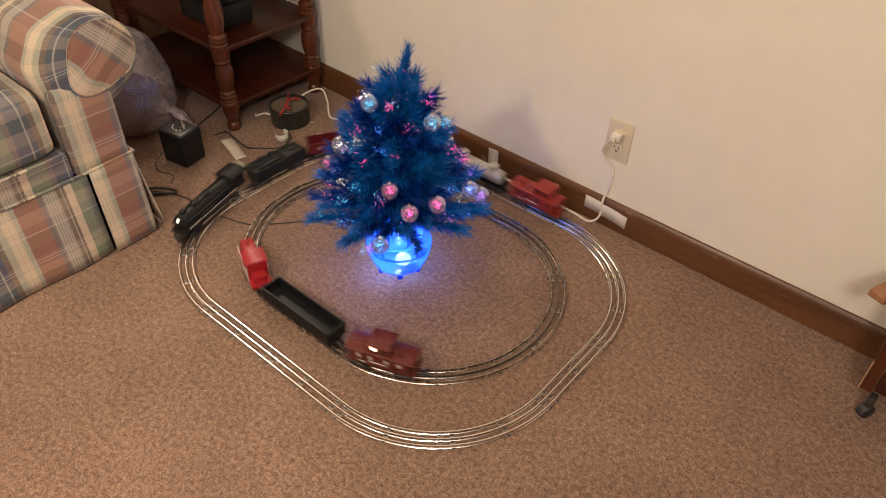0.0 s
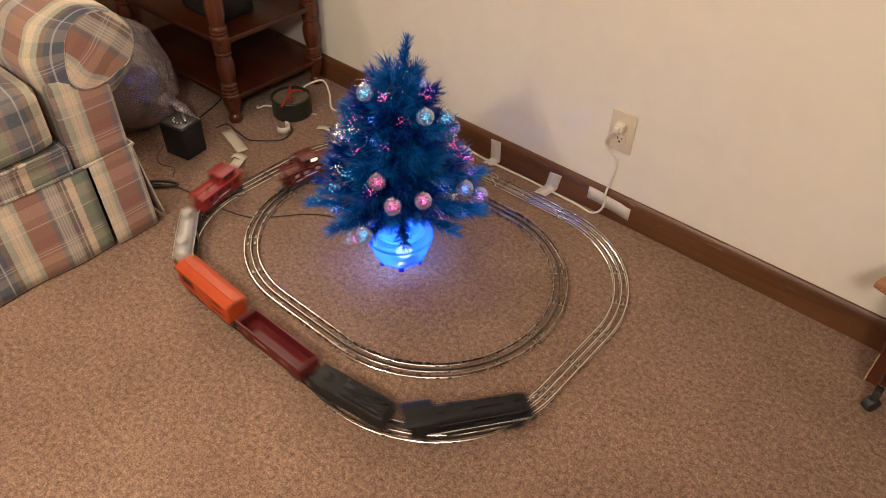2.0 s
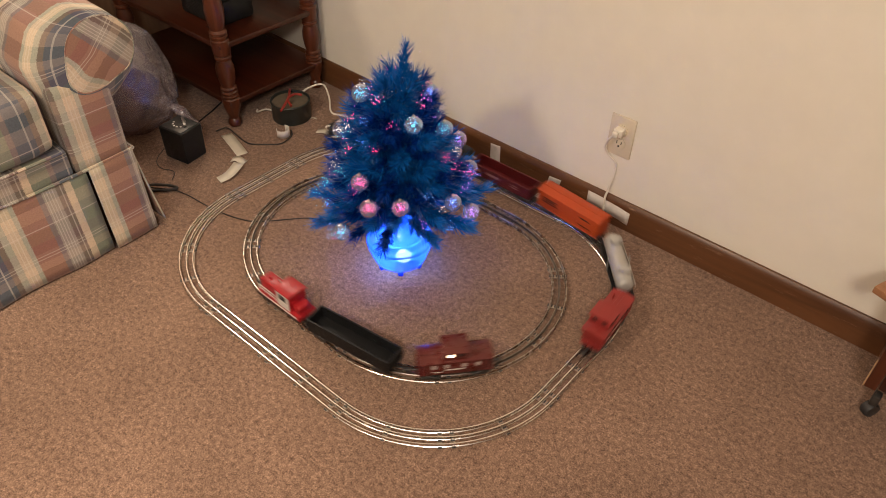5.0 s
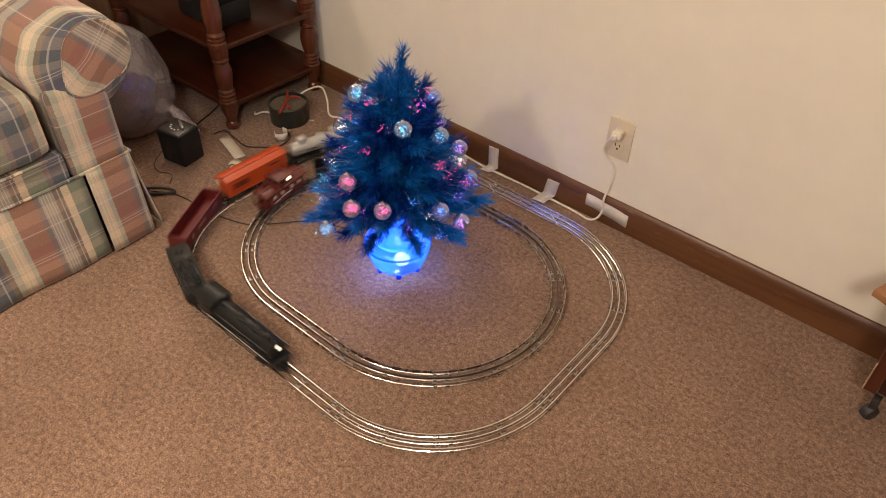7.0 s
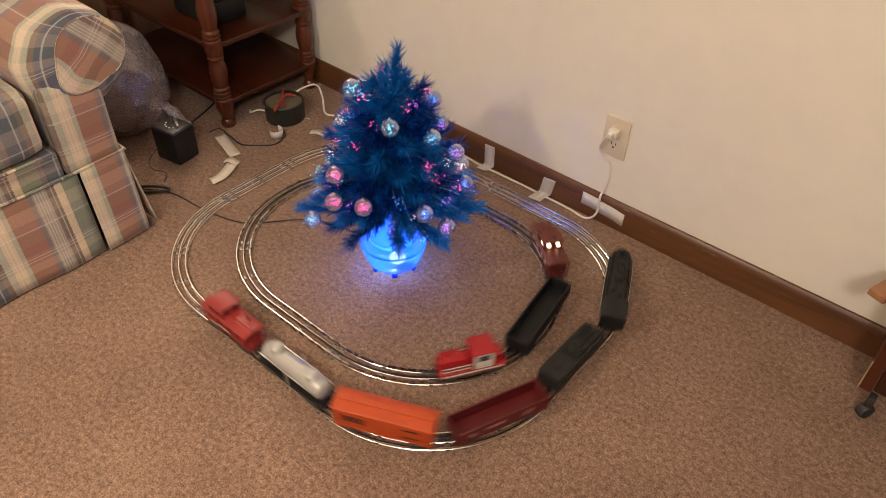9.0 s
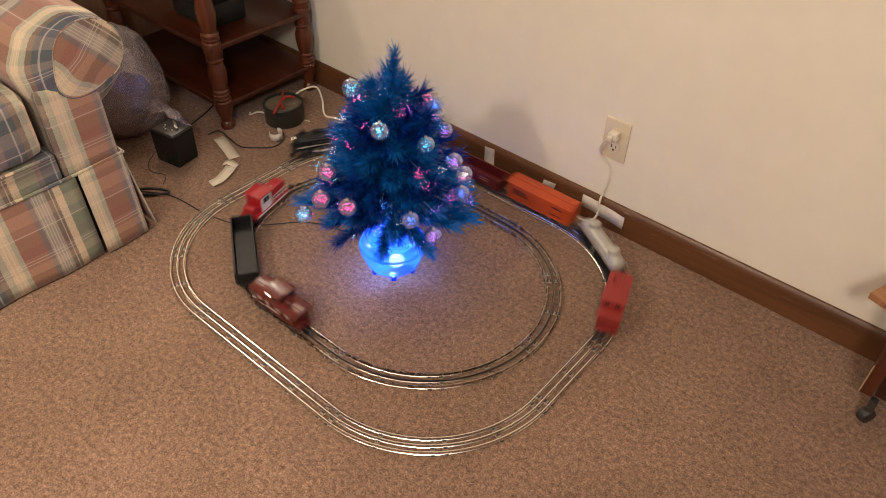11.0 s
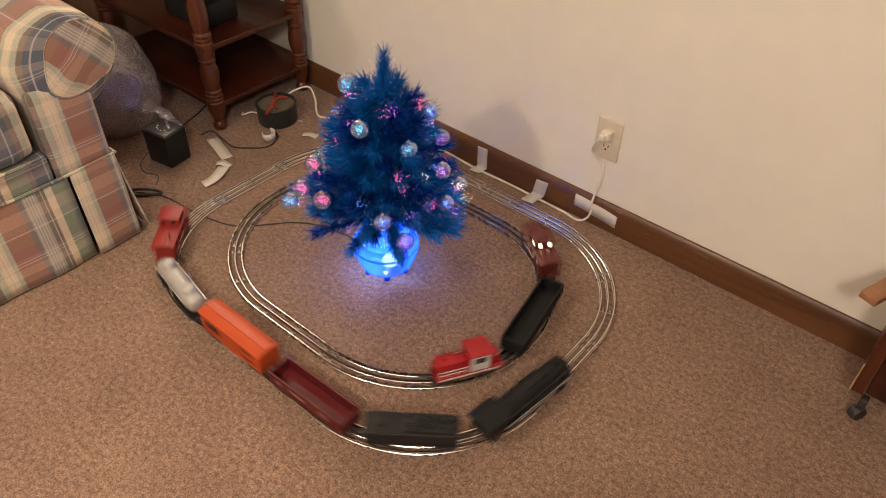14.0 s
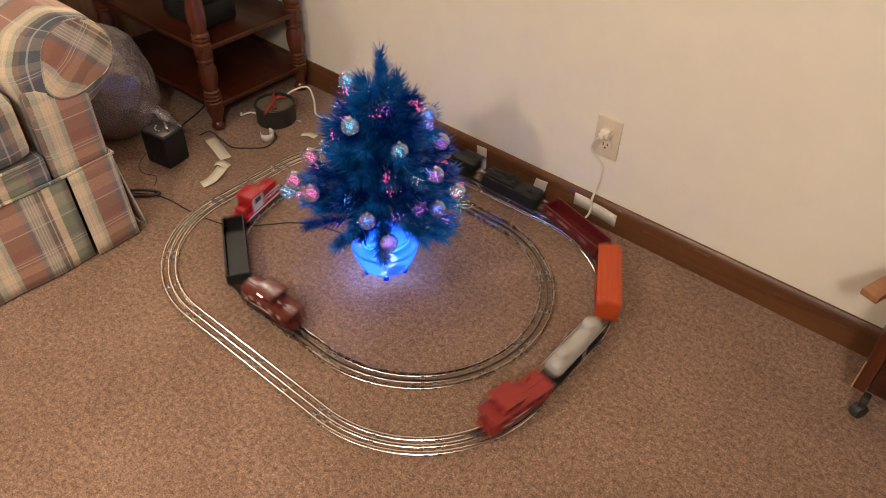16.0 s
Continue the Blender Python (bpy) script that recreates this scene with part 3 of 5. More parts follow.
def caboose(name, mat, label, group, cupola_x, lit):
    c = car(name, label, group)
    bm = bmesh.new()
    box(bm, 0.134, 0.050, 0.040, (0, 0, 0.042), 0.001)
    for side in (1, -1):
        for i in range(-12, 13):
            box(bm, 0.0008, 0.0006, 0.038, (i * 0.0053, side * 0.0252, 0.042))
    part("body", bm, mat, c)
    bm = bmesh.new()
    prof = [(-0.0285, 0.0605), (-0.0285, 0.0622), (-0.020, 0.0660), (-0.008, 0.0680), (0.008, 0.0680), (0.020, 0.0660), (0.0285, 0.0622), (0.0285, 0.0605)]
    sweep(bm, [(-0.081, 0, 0), (0, 0, 0), (0.081, 0, 0)], prof)
    box(bm, 0.162, 0.010, 0.0016, (0, 0, 0.0687), 0.0004, seg=1)
    part("roof", bm, mat, c)
    cup = bmesh.new()
    box(cup, 0.050, 0.049, 0.022, (cupola_x, 0, 0.0765), 0.001)
    cup = part("cupola", cup, mat, c)
    bm = bmesh.new()
    prof = [(-0.0278, 0.0872), (-0.0278, 0.0886), (-0.013, 0.0920), (0.013, 0.0920), (0.0278, 0.0886), (0.0278, 0.0872)]
    sweep(bm, [(cupola_x - 0.028, 0, 0), (cupola_x, 0, 0), (cupola_x + 0.028, 0, 0)], prof)
    part("cupola_roof", bm, mat, cup)
    glass = WINDOWGLOW if lit else DARKHOLE
    for side in (1, -1):
        for x in (-0.048, -0.018, 0.020, 0.048):
            bm = box(bmesh.new(), 0.0085, 0.0014, 0.0105, (x, side * 0.0253, 0.047), 0.0004, seg=1)
            part("window", bm, DIMGLOW if lit else DARKHOLE, c)
        for x in (-0.009, 0.009):
            bm = box(bmesh.new(), 0.0105, 0.0014, 0.0085, (cupola_x + 1.3 * x, side * 0.0247, 0.0785), 0.0004, seg=1)
            part("window", bm, glass if x > 0 else DARKHOLE, cup)
        for y in (-0.012, 0.012):
            bm = box(bmesh.new(), 0.0014, 0.0105, 0.0085, (cupola_x + side * 0.0252, y, 0.0785), 0.0004, seg=1)
            part("window", bm, glass if side > 0 else DARKHOLE, cup)
        deck = part("platform", box(bmesh.new(), 0.016, 0.048, 0.003, (side * 0.075, 0, 0.022), 0.0006, seg=1), mat, c)
        for y in (-0.023, -0.008, 0.008, 0.023):
            part("railing_post", box(bmesh.new(), 0.0014, 0.0014, 0.020, (side * 0.0815, y, 0.033)), mat, deck)
        part("railing", box(bmesh.new(), 0.0014, 0.048, 0.0014, (side * 0.0815, 0, 0.0435)), mat, deck)
        for y in (-0.024, 0.024):
            part("corner_post", box(bmesh.new(), 0.0014, 0.0014, 0.038, (side * 0.0795, y, 0.042)), mat, deck)
    bm = lathe(bmesh.new(), [(0.0025, 0.066), (0.0025, 0.080), (0.0035, 0.0805), (0.0035, 0.083)], 10)
    bmesh.ops.translate(bm, vec=(0.045 if cupola_x < 0 else -0.045, 0.013, 0), verts=bm.verts)
    part("smoke_jack", bm, mat, c)
    bars(c, [(0.002, 0.0256, 0.036, 0.040, 0.0035), (0.04, 0.0256, 0.031, 0.018, 0.003)], WHITE)
    bm = box(bmesh.new(), 0.132, 0.044, 0.005, (0, 0, 0.0195), 0.001, seg=1)
    part("underframe", bm, DARKSTEEL, c)
    return c, 0.104


def tender():
    c = car("tender", "black plastic toy coal tender with rivet rows", "freight train")
    bm = bmesh.new()
    box(bm, 0.188, 0.052, 0.036, (0, 0, 0.041), 0.0025)
    box(bm, 0.100, 0.044, 0.010, (0.036, 0, 0.062), 0.003)
    box(bm, 0.064, 0.050, 0.003, (-0.058, 0, 0.0595), 0.001)
    for side in (1, -1):
        for z in (0.028, 0.054):
            box(bm, 0.184, 0.0012, 0.0014, (0, side * 0.0262, z))
        for i in range(8):
            box(bm, 0.0012, 0.0010, 0.030, (-0.084 + i * 0.024, side * 0.0262, 0.041))
    part("body", bm, GREYBLACK, c)
    bm = bmesh.new()
    rng = random.Random(4)
    for i in range(70):
        s = rng.uniform(0.004, 0.008)
        box(bm, s, s, s, (0, 0, 0), 0.001, pose(rng.uniform(-0.008, 0.080), rng.uniform(-0.017, 0.017), 0.066 + rng.uniform(-0.001, 0.003), rng.uniform(0, 90), rng.uniform(0, 90), rng.uniform(0, 90)), 1)
    part("coal_load", bm, BLACK, c)
    bm = lathe(bmesh.new(), [(0.010, 0.060), (0.010, 0.0645), (0.008, 0.066)], 16)
    bmesh.ops.translate(bm, vec=(-0.060, 0, 0), verts=bm.verts)
    part("water_hatch", bm, GREYBLACK, c)
    bm = bmesh.new()
    for side in (1, -1):
        sweep(bm, [(-0.08, side * 0.0262, 0.0595), (0.0, side * 0.0262, 0.0595), (0.08, side * 0.0262, 0.0595)], round_section(0.0007, 6))
    part("handrail", bm, DARKSTEEL, c)
    bm = box(bmesh.new(), 0.184, 0.046, 0.005, (0, 0, 0.0205), 0.001, seg=1)
    part("underframe", bm, DARKSTEEL, c)
    return c, 0.124


def locomotive():
    c = car("steam_locomotive", "black die-cast toy steam locomotive with a lit headlight", "freight train")
    tagged(c, category="toy locomotive")
    bm = bmesh.new()
    r = 0.0235
    prof = [(0.0175, -0.075), (r + 0.002, -0.075), (r + 0.002, 0.0), (r, 0.012), (r, 0.095), (r + 0.0012, 0.0955), (r + 0.0012, 0.099), (r, 0.0995), (r - 0.001, 0.120), (r - 0.004, 0.1225), (0.012, 0.124), (0.004, 0.1275), (0.001, 0.128)]
    lathe(bm, prof, 28, pose(0, 0, 0.0505, 0, 90, 0))
    for x in (-0.045, -0.015, 0.02, 0.05, 0.08):
        lathe(bm, [(r + 0.0012, -0.001), (r + 0.0012, 0.001)], 28, pose(x, 0, 0.0505, 0, 90, 0))
    part("boiler", bm, BLACK, c)
    for name, x, rr, h in (("smokestack", 0.100, 0.0075, 0.016), ("sand_dome", 0.060, 0.0105, 0.0125), ("steam_dome", 0.005, 0.0115, 0.0115)):
        bm = lathe(bmesh.new(), [(rr * 1.2, 0.066), (rr, 0.070), (rr, 0.066 + h), (rr * 0.8, 0.068 + h), (rr * 0.3, 0.069 + h)], 16, pose(x, 0, 0))
        part(name, bm, BLACK, c)
    part("bell_mount", box(bmesh.new(), 0.040, 0.016, 0.005, (0.030, 0, 0.0745), 0.002), BLACK, c)
    part("generator", box(bmesh.new(), 0.016, 0.010, 0.006, (-0.035, 0.010, 0.074), 0.002), BLACK, c)
    part("whistle", lathe(bmesh.new(), [(0.002, 0.070), (0.003, 0.080), (0.0015, 0.083)], 10, pose(-0.055, -0.006, 0)), BLACK, c)
    bm = bmesh.new()
    box(bm, 0.052, 0.056, 0.040, (-0.100, 0, 0.056), 0.0015)
    sweep(bm, [(-0.136, 0, 0), (-0.10, 0, 0), (-0.070, 0, 0)], [(-0.030, 0.0755), (-0.030, 0.0775), (-0.020, 0.0835), (0, 0.0865), (0.020, 0.0835), (0.030, 0.0775), (0.030, 0.0755)])
    cab = part("cab", bm, BLACK, c)
    for side in (1, -1):
        for x in (-0.110, -0.092):
            bm = box(bmesh.new(), 0.013, 0.0012, 0.013, (x, side * 0.0282, 0.066), 0.0006, seg=1)
            part("window", bm, DARKHOLE, cab)
        bm = bmesh.new()
        box(bm, 0.205, 0.0080, 0.0030, (0.020, side * 0.0265, 0.0440), 0.0008, seg=1)
        box(bm, 0.060, 0.0075, 0.0028, (0.040, side * 0.0265, 0.0500), 0.0008, seg=1)
        part("running_board", bm, BLACK, c)
        bm = bmesh.new()
        box(bm, 0.205, 0.0008, 0.0016, (0.020, side * 0.0309, 0.0440))
        part("edge_stripe", bm, WHITE, c, "thin white stripe along the running board")
        bm = sweep(bmesh.new(), [(-0.07, side * 0.0255, 0.061), (0.02, side * 0.0255, 0.061), (0.112, side * 0.0240, 0.061)], round_section(0.0008, 6))
        part("handrail", bm, DARKSTEEL, c)
        bm = bmesh.new()
        lathe(bm, [(0.0085, -0.013), (0.0092, -0.012), (0.0092, 0.012), (0.0085, 0.013)], 16, pose(0.092, side * 0.0235, 0.024, 0, 90, 0))
        box(bm, 0.024, 0.013, 0.012, (0.092, side * 0.0225, 0.036), 0.002)
        part("cylinder", bm, BLACK, c)
        bm = bmesh.new()
        box(bm, 0.100, 0.0018, 0.0036, (0.015, side * 0.0232, 0.0165), 0.0006, seg=1)
        box(bm, 0.062, 0.0018, 0.0030, (0.060, side * 0.0252, 0.0215), 0.0006, m=None, seg=1)
        part("side_rod", bm, STEEL, c)
    wheels(c, (-0.036, 0.0, 0.036), DRIVER, 0.019)
    wheels(c, (0.078, 0.104), WHEEL, 0.0095)
    wheels(c, (-0.092,), WHEEL, 0.0095)
    bm = bmesh.new()
    box(bm, 0.220, 0.024, 0.020, (-0.010, 0, 0.031), 0.002)
    box(bm, 0.030, 0.050, 0.004, (0.122, 0, 0.030), 0.001)
    part("frame", bm, BLACK, c)
    bm = bmesh.new()
    for i in range(-5, 6):
        sweep(bm, [(0.128, i * 0.0045, 0.027), (0.137, i * 0.0035, 0.014), (0.146 - abs(i) * 0.0016, i * 0.0022, 0.003)], round_section(0.0013, 5))
    box(bm, 0.006, 0.050, 0.004, (0.130, 0, 0.028), 0.001)
    part("pilot", bm, BLACK, c)
    bm = lathe(bmesh.new(), [(0.006, 0.0), (0.0065, 0.004), (0.0065, 0.010), (0.0055, 0.0105)], 14, pose(0.116, 0, 0.0635, 0, 90, 0))
    head = part("headlight", bm, BLACK, c)
    bm = lathe(bmesh.new(), [(0.0048, 0.0105), (0.0040, 0.0118), (0.0015, 0.0126)], 14, pose(0.116, 0, 0.0635, 0, 90, 0))
    part("lens", bm, LAMPGLOW, head, "glowing warm headlight lens")
    return c, 0.100


def switcher():
    c = car("diesel_switcher", "bright red toy diesel switcher with white side stripe", "short train")
    tagged(c, category="toy locomotive")
    bm = bmesh.new()
    box(bm, 0.152, 0.052, 0.012, (-0.006, 0, 0.023), 0.0015)
    box(bm, 0.070, 0.034, 0.032, (0.031, 0, 0.044), 0.003)
    box(bm, 0.026, 0.034, 0.022, (-0.064, 0, 0.039), 0.003)
    box(bm, 0.006, 0.026, 0.020, (0.0675, 0, 0.042), 0.001)
    part("body", bm, BRIGHTRED, c)
    bm = bmesh.new()
    box(bm, 0.046, 0.050, 0.046, (-0.028, 0, 0.051), 0.0015)
    sweep(bm, [(-0.056, 0, 0), (-0.028, 0, 0), (0.0, 0, 0)], [(-0.0275, 0.0735), (-0.0275, 0.0755), (-0.014, 0.0795), (0.014, 0.0795), (0.0275, 0.0755), (0.0275, 0.0735)])
    cab = part("cab", bm, BRIGHTRED, c)
    for side in (1, -1):
        part("side_panel", box(bmesh.new(), 0.044, 0.0012, 0.041, (-0.028, side * 0.0252, 0.0495), 0.0004, seg=1), WHITE, cab, "white panel on the cab side")
        for x in (-0.0345, -0.0215):
            part("window", box(bmesh.new(), 0.0115, 0.0014, 0.0155, (x, side * 0.0259, 0.0590), 0.0004, seg=1), DARKHOLE, cab)
        part("window", box(bmesh.new(), 0.0012, 0.012, 0.012, (-0.0045, side * 0.013, 0.065), 0.0004, seg=1), DARKHOLE, cab)
        part("stripe", box(bmesh.new(), 0.140, 0.0012, 0.0045, (-0.004, side * 0.0262, 0.0235), 0.0003, seg=1), WHITE, c, "white stripe along the sill")
        bm = bmesh.new()
        for z in (0.036, 0.046):
            sweep(bm, [(0.002, side * 0.0235, z), (0.034, side * 0.0235, z), (0.064, side * 0.0235, z)], round_section(0.0011, 6))
        for x in (0.004, 0.024, 0.044, 0.063):
            box(bm, 0.0018, 0.0018, 0.020, (x, side * 0.0235, 0.037))
        part("handrail", bm, WHITE, c)
    bm = lathe(bmesh.new(), [(0.004, 0.060), (0.004, 0.066), (0.003, 0.0665)], 12, pose(0.045, 0, 0))
    part("exhaust_stack", bm, BRIGHTRED, c)
    bm = bmesh.new()
    box(bm, 0.030, 0.003, 0.006, (0.006, -0.006, 0.063), 0.001)
    part("horn", bm, STEEL, c)
    part("lens", lathe(bmesh.new(), [(0.004, 0), (0.003, 0.0015)], 12, pose(0.0705, 0, 0.050, 0, 90, 0)), STEEL, c)
    bm = box(bmesh.new(), 0.080, 0.034, 0.010, (0, 0, 0.0125), 0.002)
    part("fuel_tank", bm, DARKSTEEL, c)
    return c, 0.104


CARS = []


def rolling(made, loop, lag, way, trucks=(1, 1)):
    """Registers a car: its loop, how far it stands from the train's mark, its way round (1 or -1), and its trucks."""
    thing, wheelbase = made
    bogies = []
    if trucks[0]:
        bogies.append((truck(thing, wheelbase / 2, 1), wheelbase / 2))
    if trucks[1]:
        bogies.append((truck(thing, -wheelbase / 2, -1), -wheelbase / 2))
    CARS.append((thing, wheelbase, loop, lag, way, bogies))


rolling(locomotive(), OUTER, -0.120, 1, (0, 0))
rolling(tender(), OUTER, -0.372, 1)
rolling(gondola("gondola_car", MAROON, "empty maroon toy gondola car with open top", "freight train", 0.212, FADEDPRINT), OUTER, -0.602, 1)
rolling(boxcar(), OUTER, -0.842, 1)
rolling(tank_car(), OUTER, -1.080, 1)
rolling(caboose("caboose", RED, "faded red toy caboose with a roof cupola", "freight train", -0.026, False), OUTER, -1.292, 1)
rolling(switcher(), INNER, -0.449, -1)
rolling(gondola("gondola_car", BLACK, "empty black toy gondola car with open top", "short train", 0.230), INNER, -0.221, -1)
rolling(caboose("caboose", BROWNRED, "brownish-red toy caboose with lit windows", "short train", 0.0, True), INNER, 0.020, -1)

# marks: seconds, metres along the loop of the headlight (outer) and of the lit cupola (inner)
OUTER_MARKS = ((0, -0.506), (0.5, -0.226), (1, 0.064), (1.5, 0.354), (2, 0.636), (2.5, 0.91), (3, 1.183), (3.5, 1.442), (4, 1.702), (4.2, 1.813), (6.3, 2.973), (6.5, 3.083), (7, 3.374), (7.5, 3.676), (8, 3.97), (8.5, 4.25), (9, 4.529), (9.2, 4.64), (11.3, 5.842), (11.5, 5.961), (12, 6.26), (12.5, 6.559), (13, 6.859), (13.5, 7.161), (14, 7.46), (14.5, 7.76), (15, 8.04), (15.5, 8.32), (16, 8.607))
INNER_MARKS = ((0, 0.205), (0.5, 0.0), (1, -0.207), (1.5, -0.433), (2, -0.68), (3.1, -1.23), (3.5, -1.41), (4, -1.64), (4.2, -1.73), (6.3, -2.64), (6.5, -2.765), (7, -3.03), (7.3, -3.17), (8.5, -3.72), (9, -4.0), (9.2, -4.1), (11.5, -5.2), (12.5, -5.69), (13, -5.94), (13.5, -6.19), (14, -6.43), (14.5, -6.672), (15, -6.912), (15.5, -7.16), (16, -7.40))


def mark_at(marks, t):
    """A smooth run through the marks."""
    ts, vs = [m[0] for m in marks], [m[1] for m in marks]
    i = max(0, min(len(ts) - 2, sum(1 for x in ts if x <= t) - 1))
    def slope(k):
        a, b = max(0, k - 1), min(len(ts) - 1, k + 1)
        return (vs[b] - vs[a]) / (ts[b] - ts[a])
    h = ts[i + 1] - ts[i]
    u = (t - ts[i]) / h
    return (2 * u ** 3 - 3 * u * u + 1) * vs[i] + (u ** 3 - 2 * u * u + u) * h * slope(i) + (3 * u * u - 2 * u ** 3) * vs[i + 1] + (u ** 3 - u * u) * h * slope(i + 1)


def motions():
    times = [i / 10 for i in range(161)]
    for thing, base, loop, lag, way, bogies in CARS:
        marks = OUTER_MARKS if loop is OUTER else INNER_MARKS
        rows, turns = [], [[] for b in bogies]
        for t in times:
            s = mark_at(marks, t) + lag
            xf, yf, wf = along(loop, s + way * base / 2)
            xr, yr, wr = along(loop, s - way * base / 2)
            head = math.atan2(yf - yr, xf - xr)
            rows.append((t, pose((xf + xr) / 2, (yf + yr) / 2, RAILTOP, 0, 0, math.degrees(head))))
            for (b, x), kept in zip(bogies, turns):
                w = (wf if x > 0 else wr) + (0 if way > 0 else math.pi)
                d = (w - head + math.pi) % (2 * math.pi) - math.pi
                kept.append((t, pose(x, 0, 0, 0, 0, math.degrees(d))))
        walk(thing, rows)
        for (b, x), kept in zip(bogies, turns):
            walk(b, kept)
    walk(TREE, [(t, pose(*AXIS, 0, 0, SPIN * t)) for t in range(0, 17, 4)])


# ---- the fibre-optic tree ----
AXIS, SPIN = (0.002, 0.003, 0.0), -4.78
NEEDLE = material("blue_needles", (0.002, 0.038, 0.26), 0.24, 0, 0.45, 30, spread=0.1)
NEEDLE_TIP = material("teal_needles", (0.006, 0.122, 0.44), 0.22, 0, 0.4, 30, spread=0.1)
STEM = material("dark_stem", (0.012, 0.035, 0.07), 0.6, 0, 0.3, 60)
GLOWS = [glowing("pink_glow", (1.0, 0.06, 0.30), 7.0), glowing("cyan_glow", (0.05, 0.62, 1.0), 5.0), glowing("white_glow", (0.95, 0.86, 0.72), 4.0), glowing("violet_glow", (0.50, 0.16, 1.0), 6.0), glowing("blue_glow", (0.04, 0.22, 1.0), 6.0)]


def needle_mesh(name, length, count, seed, mat, droop=0.0, needle=0.040):
    """A sprig along x: many thin pointed needles round a bent stem."""
    rng = np.random.RandomState(seed)
    verts, faces = [], []
    def stem(t):
        return np.array((length * t, 0.0, -droop * t * t))
    for i in range(count):
        t = 0.10 + 0.90 * (i + rng.rand()) / count
        a, lean = rng.rand() * 2 * math.pi, radians(rng.uniform(26, 66)) * (1.0 - 0.40 * t)
        d = np.array((math.cos(lean), math.sin(lean) * math.cos(a), math.sin(lean) * math.sin(a)))
        d[2] += rng.uniform(-0.12, 0.12)
        side = np.cross(d, rng.normal(size=3))
        side *= 0.00085 / np.linalg.norm(side)
        p, ln = stem(t), needle * rng.uniform(0.65, 1.15)
        k = len(verts)
        bend = np.array((0.0, 0.0, -0.06 * ln))
        verts += [p - side, p + side, p + d * ln * 0.6 + side * 0.8 + bend * 0.3, p + d * ln * 0.6 - side * 0.8 + bend * 0.3, p + d * ln + bend]
        faces += [(k, k + 1, k + 2, k + 3), (k + 3, k + 2, k + 4)]
    for j in range(5):
        k = len(verts)
        a, b = stem(j / 5), stem((j + 1) / 5)
        for q in (a, b):
            for c in range(4):
                w = c * math.pi / 2
                verts.append(q + np.array((0, 0.0013 * math.cos(w), 0.0013 * math.sin(w))))
        faces += [(k + c, k + (c + 1) % 4, k + 4 + (c + 1) % 4, k + 4 + c) for c in range(4)]
    me = bpy.data.meshes.new(name)
    me.from_pydata([tuple(v) for v in verts], [], faces)
    me.materials.append(mat)
    return me


def dots(points, radius):
    bm = bmesh.new()
    for p, s in points:
        v = [bm.verts.new(Vector(p) + radius * s * Vector(q)) for q in ((1, 0, 0), (-1, 0, 0), (0, 1, 0), (0, -1, 0), (0, 0, 1), (0, 0, -1))]
        for a, b, c in ((0, 2, 4), (2, 1, 4), (1, 3, 4), (3, 0, 4), (2, 0, 5), (1, 2, 5), (3, 1, 5), (0, 3, 5)):
            bm.faces.new((v[a], v[b], v[c]))
    return bm


def crown_radius(z):
    return 0.205 * max(0.0, (0.60 - z) / 0.38) ** 0.78


def bauble_shell():
    m, n, l, b = nodes_of("iridescent_clear_plastic")
    n.remove(b)
    out = n["Material Output"]
    clear, gloss, mix, fres = n.new("ShaderNodeBsdfTransparent"), n.new("ShaderNodeBsdfGlossy"), n.new("ShaderNodeMixShader"), n.new("ShaderNodeLayerWeight")
    clear.inputs[0].default_value = (0.84, 0.90, 0.98, 1)
    gloss.inputs["Roughness"].default_value = 0.08
    tex, ramp, co = n.new("ShaderNodeTexNoise"), n.new("ShaderNodeValToRGB"), n.new("ShaderNodeTexCoord")
    tex.inputs["Scale"].default_value = 45
    l.new(co.outputs["Object"], tex.inputs["Vector"])
    cr = ramp.color_ramp
    cr.elements[0].position, cr.elements[0].color = 0.35, (0.55, 0.92, 0.96, 1)
    cr.elements[1].position, cr.elements[1].color = 0.65, (0.80, 0.66, 0.98, 1)
    cr.elements.new(0.5).color = (0.86, 0.92, 0.94, 1)
    l.new(tex.outputs["Fac"], ramp.inputs[0])
    l.new(ramp.outputs[0], gloss.inputs[0])
    fres.inputs[0].default_value = 0.42
    lift, frost, body = n.new("ShaderNodeMapRange"), n.new("ShaderNodeBsdfTranslucent"), n.new("ShaderNodeMixShader")
    lift.inputs[3].default_value = 0.12
    frost.inputs[0].default_value = (0.70, 0.80, 0.95, 1)
    body.inputs[0].default_value = 0.20
    l.new(clear.outputs[0], body.inputs[1])
    l.new(frost.outputs[0], body.inputs[2])
    l.new(fres.outputs["Facing"], lift.inputs[0])
    l.new(lift.outputs[0], mix.inputs[0])
    l.new(body.outputs[0], mix.inputs[1])
    l.new(gloss.outputs[0], mix.inputs[2])
    l.new(mix.outputs[0], out.inputs[0])
    return m


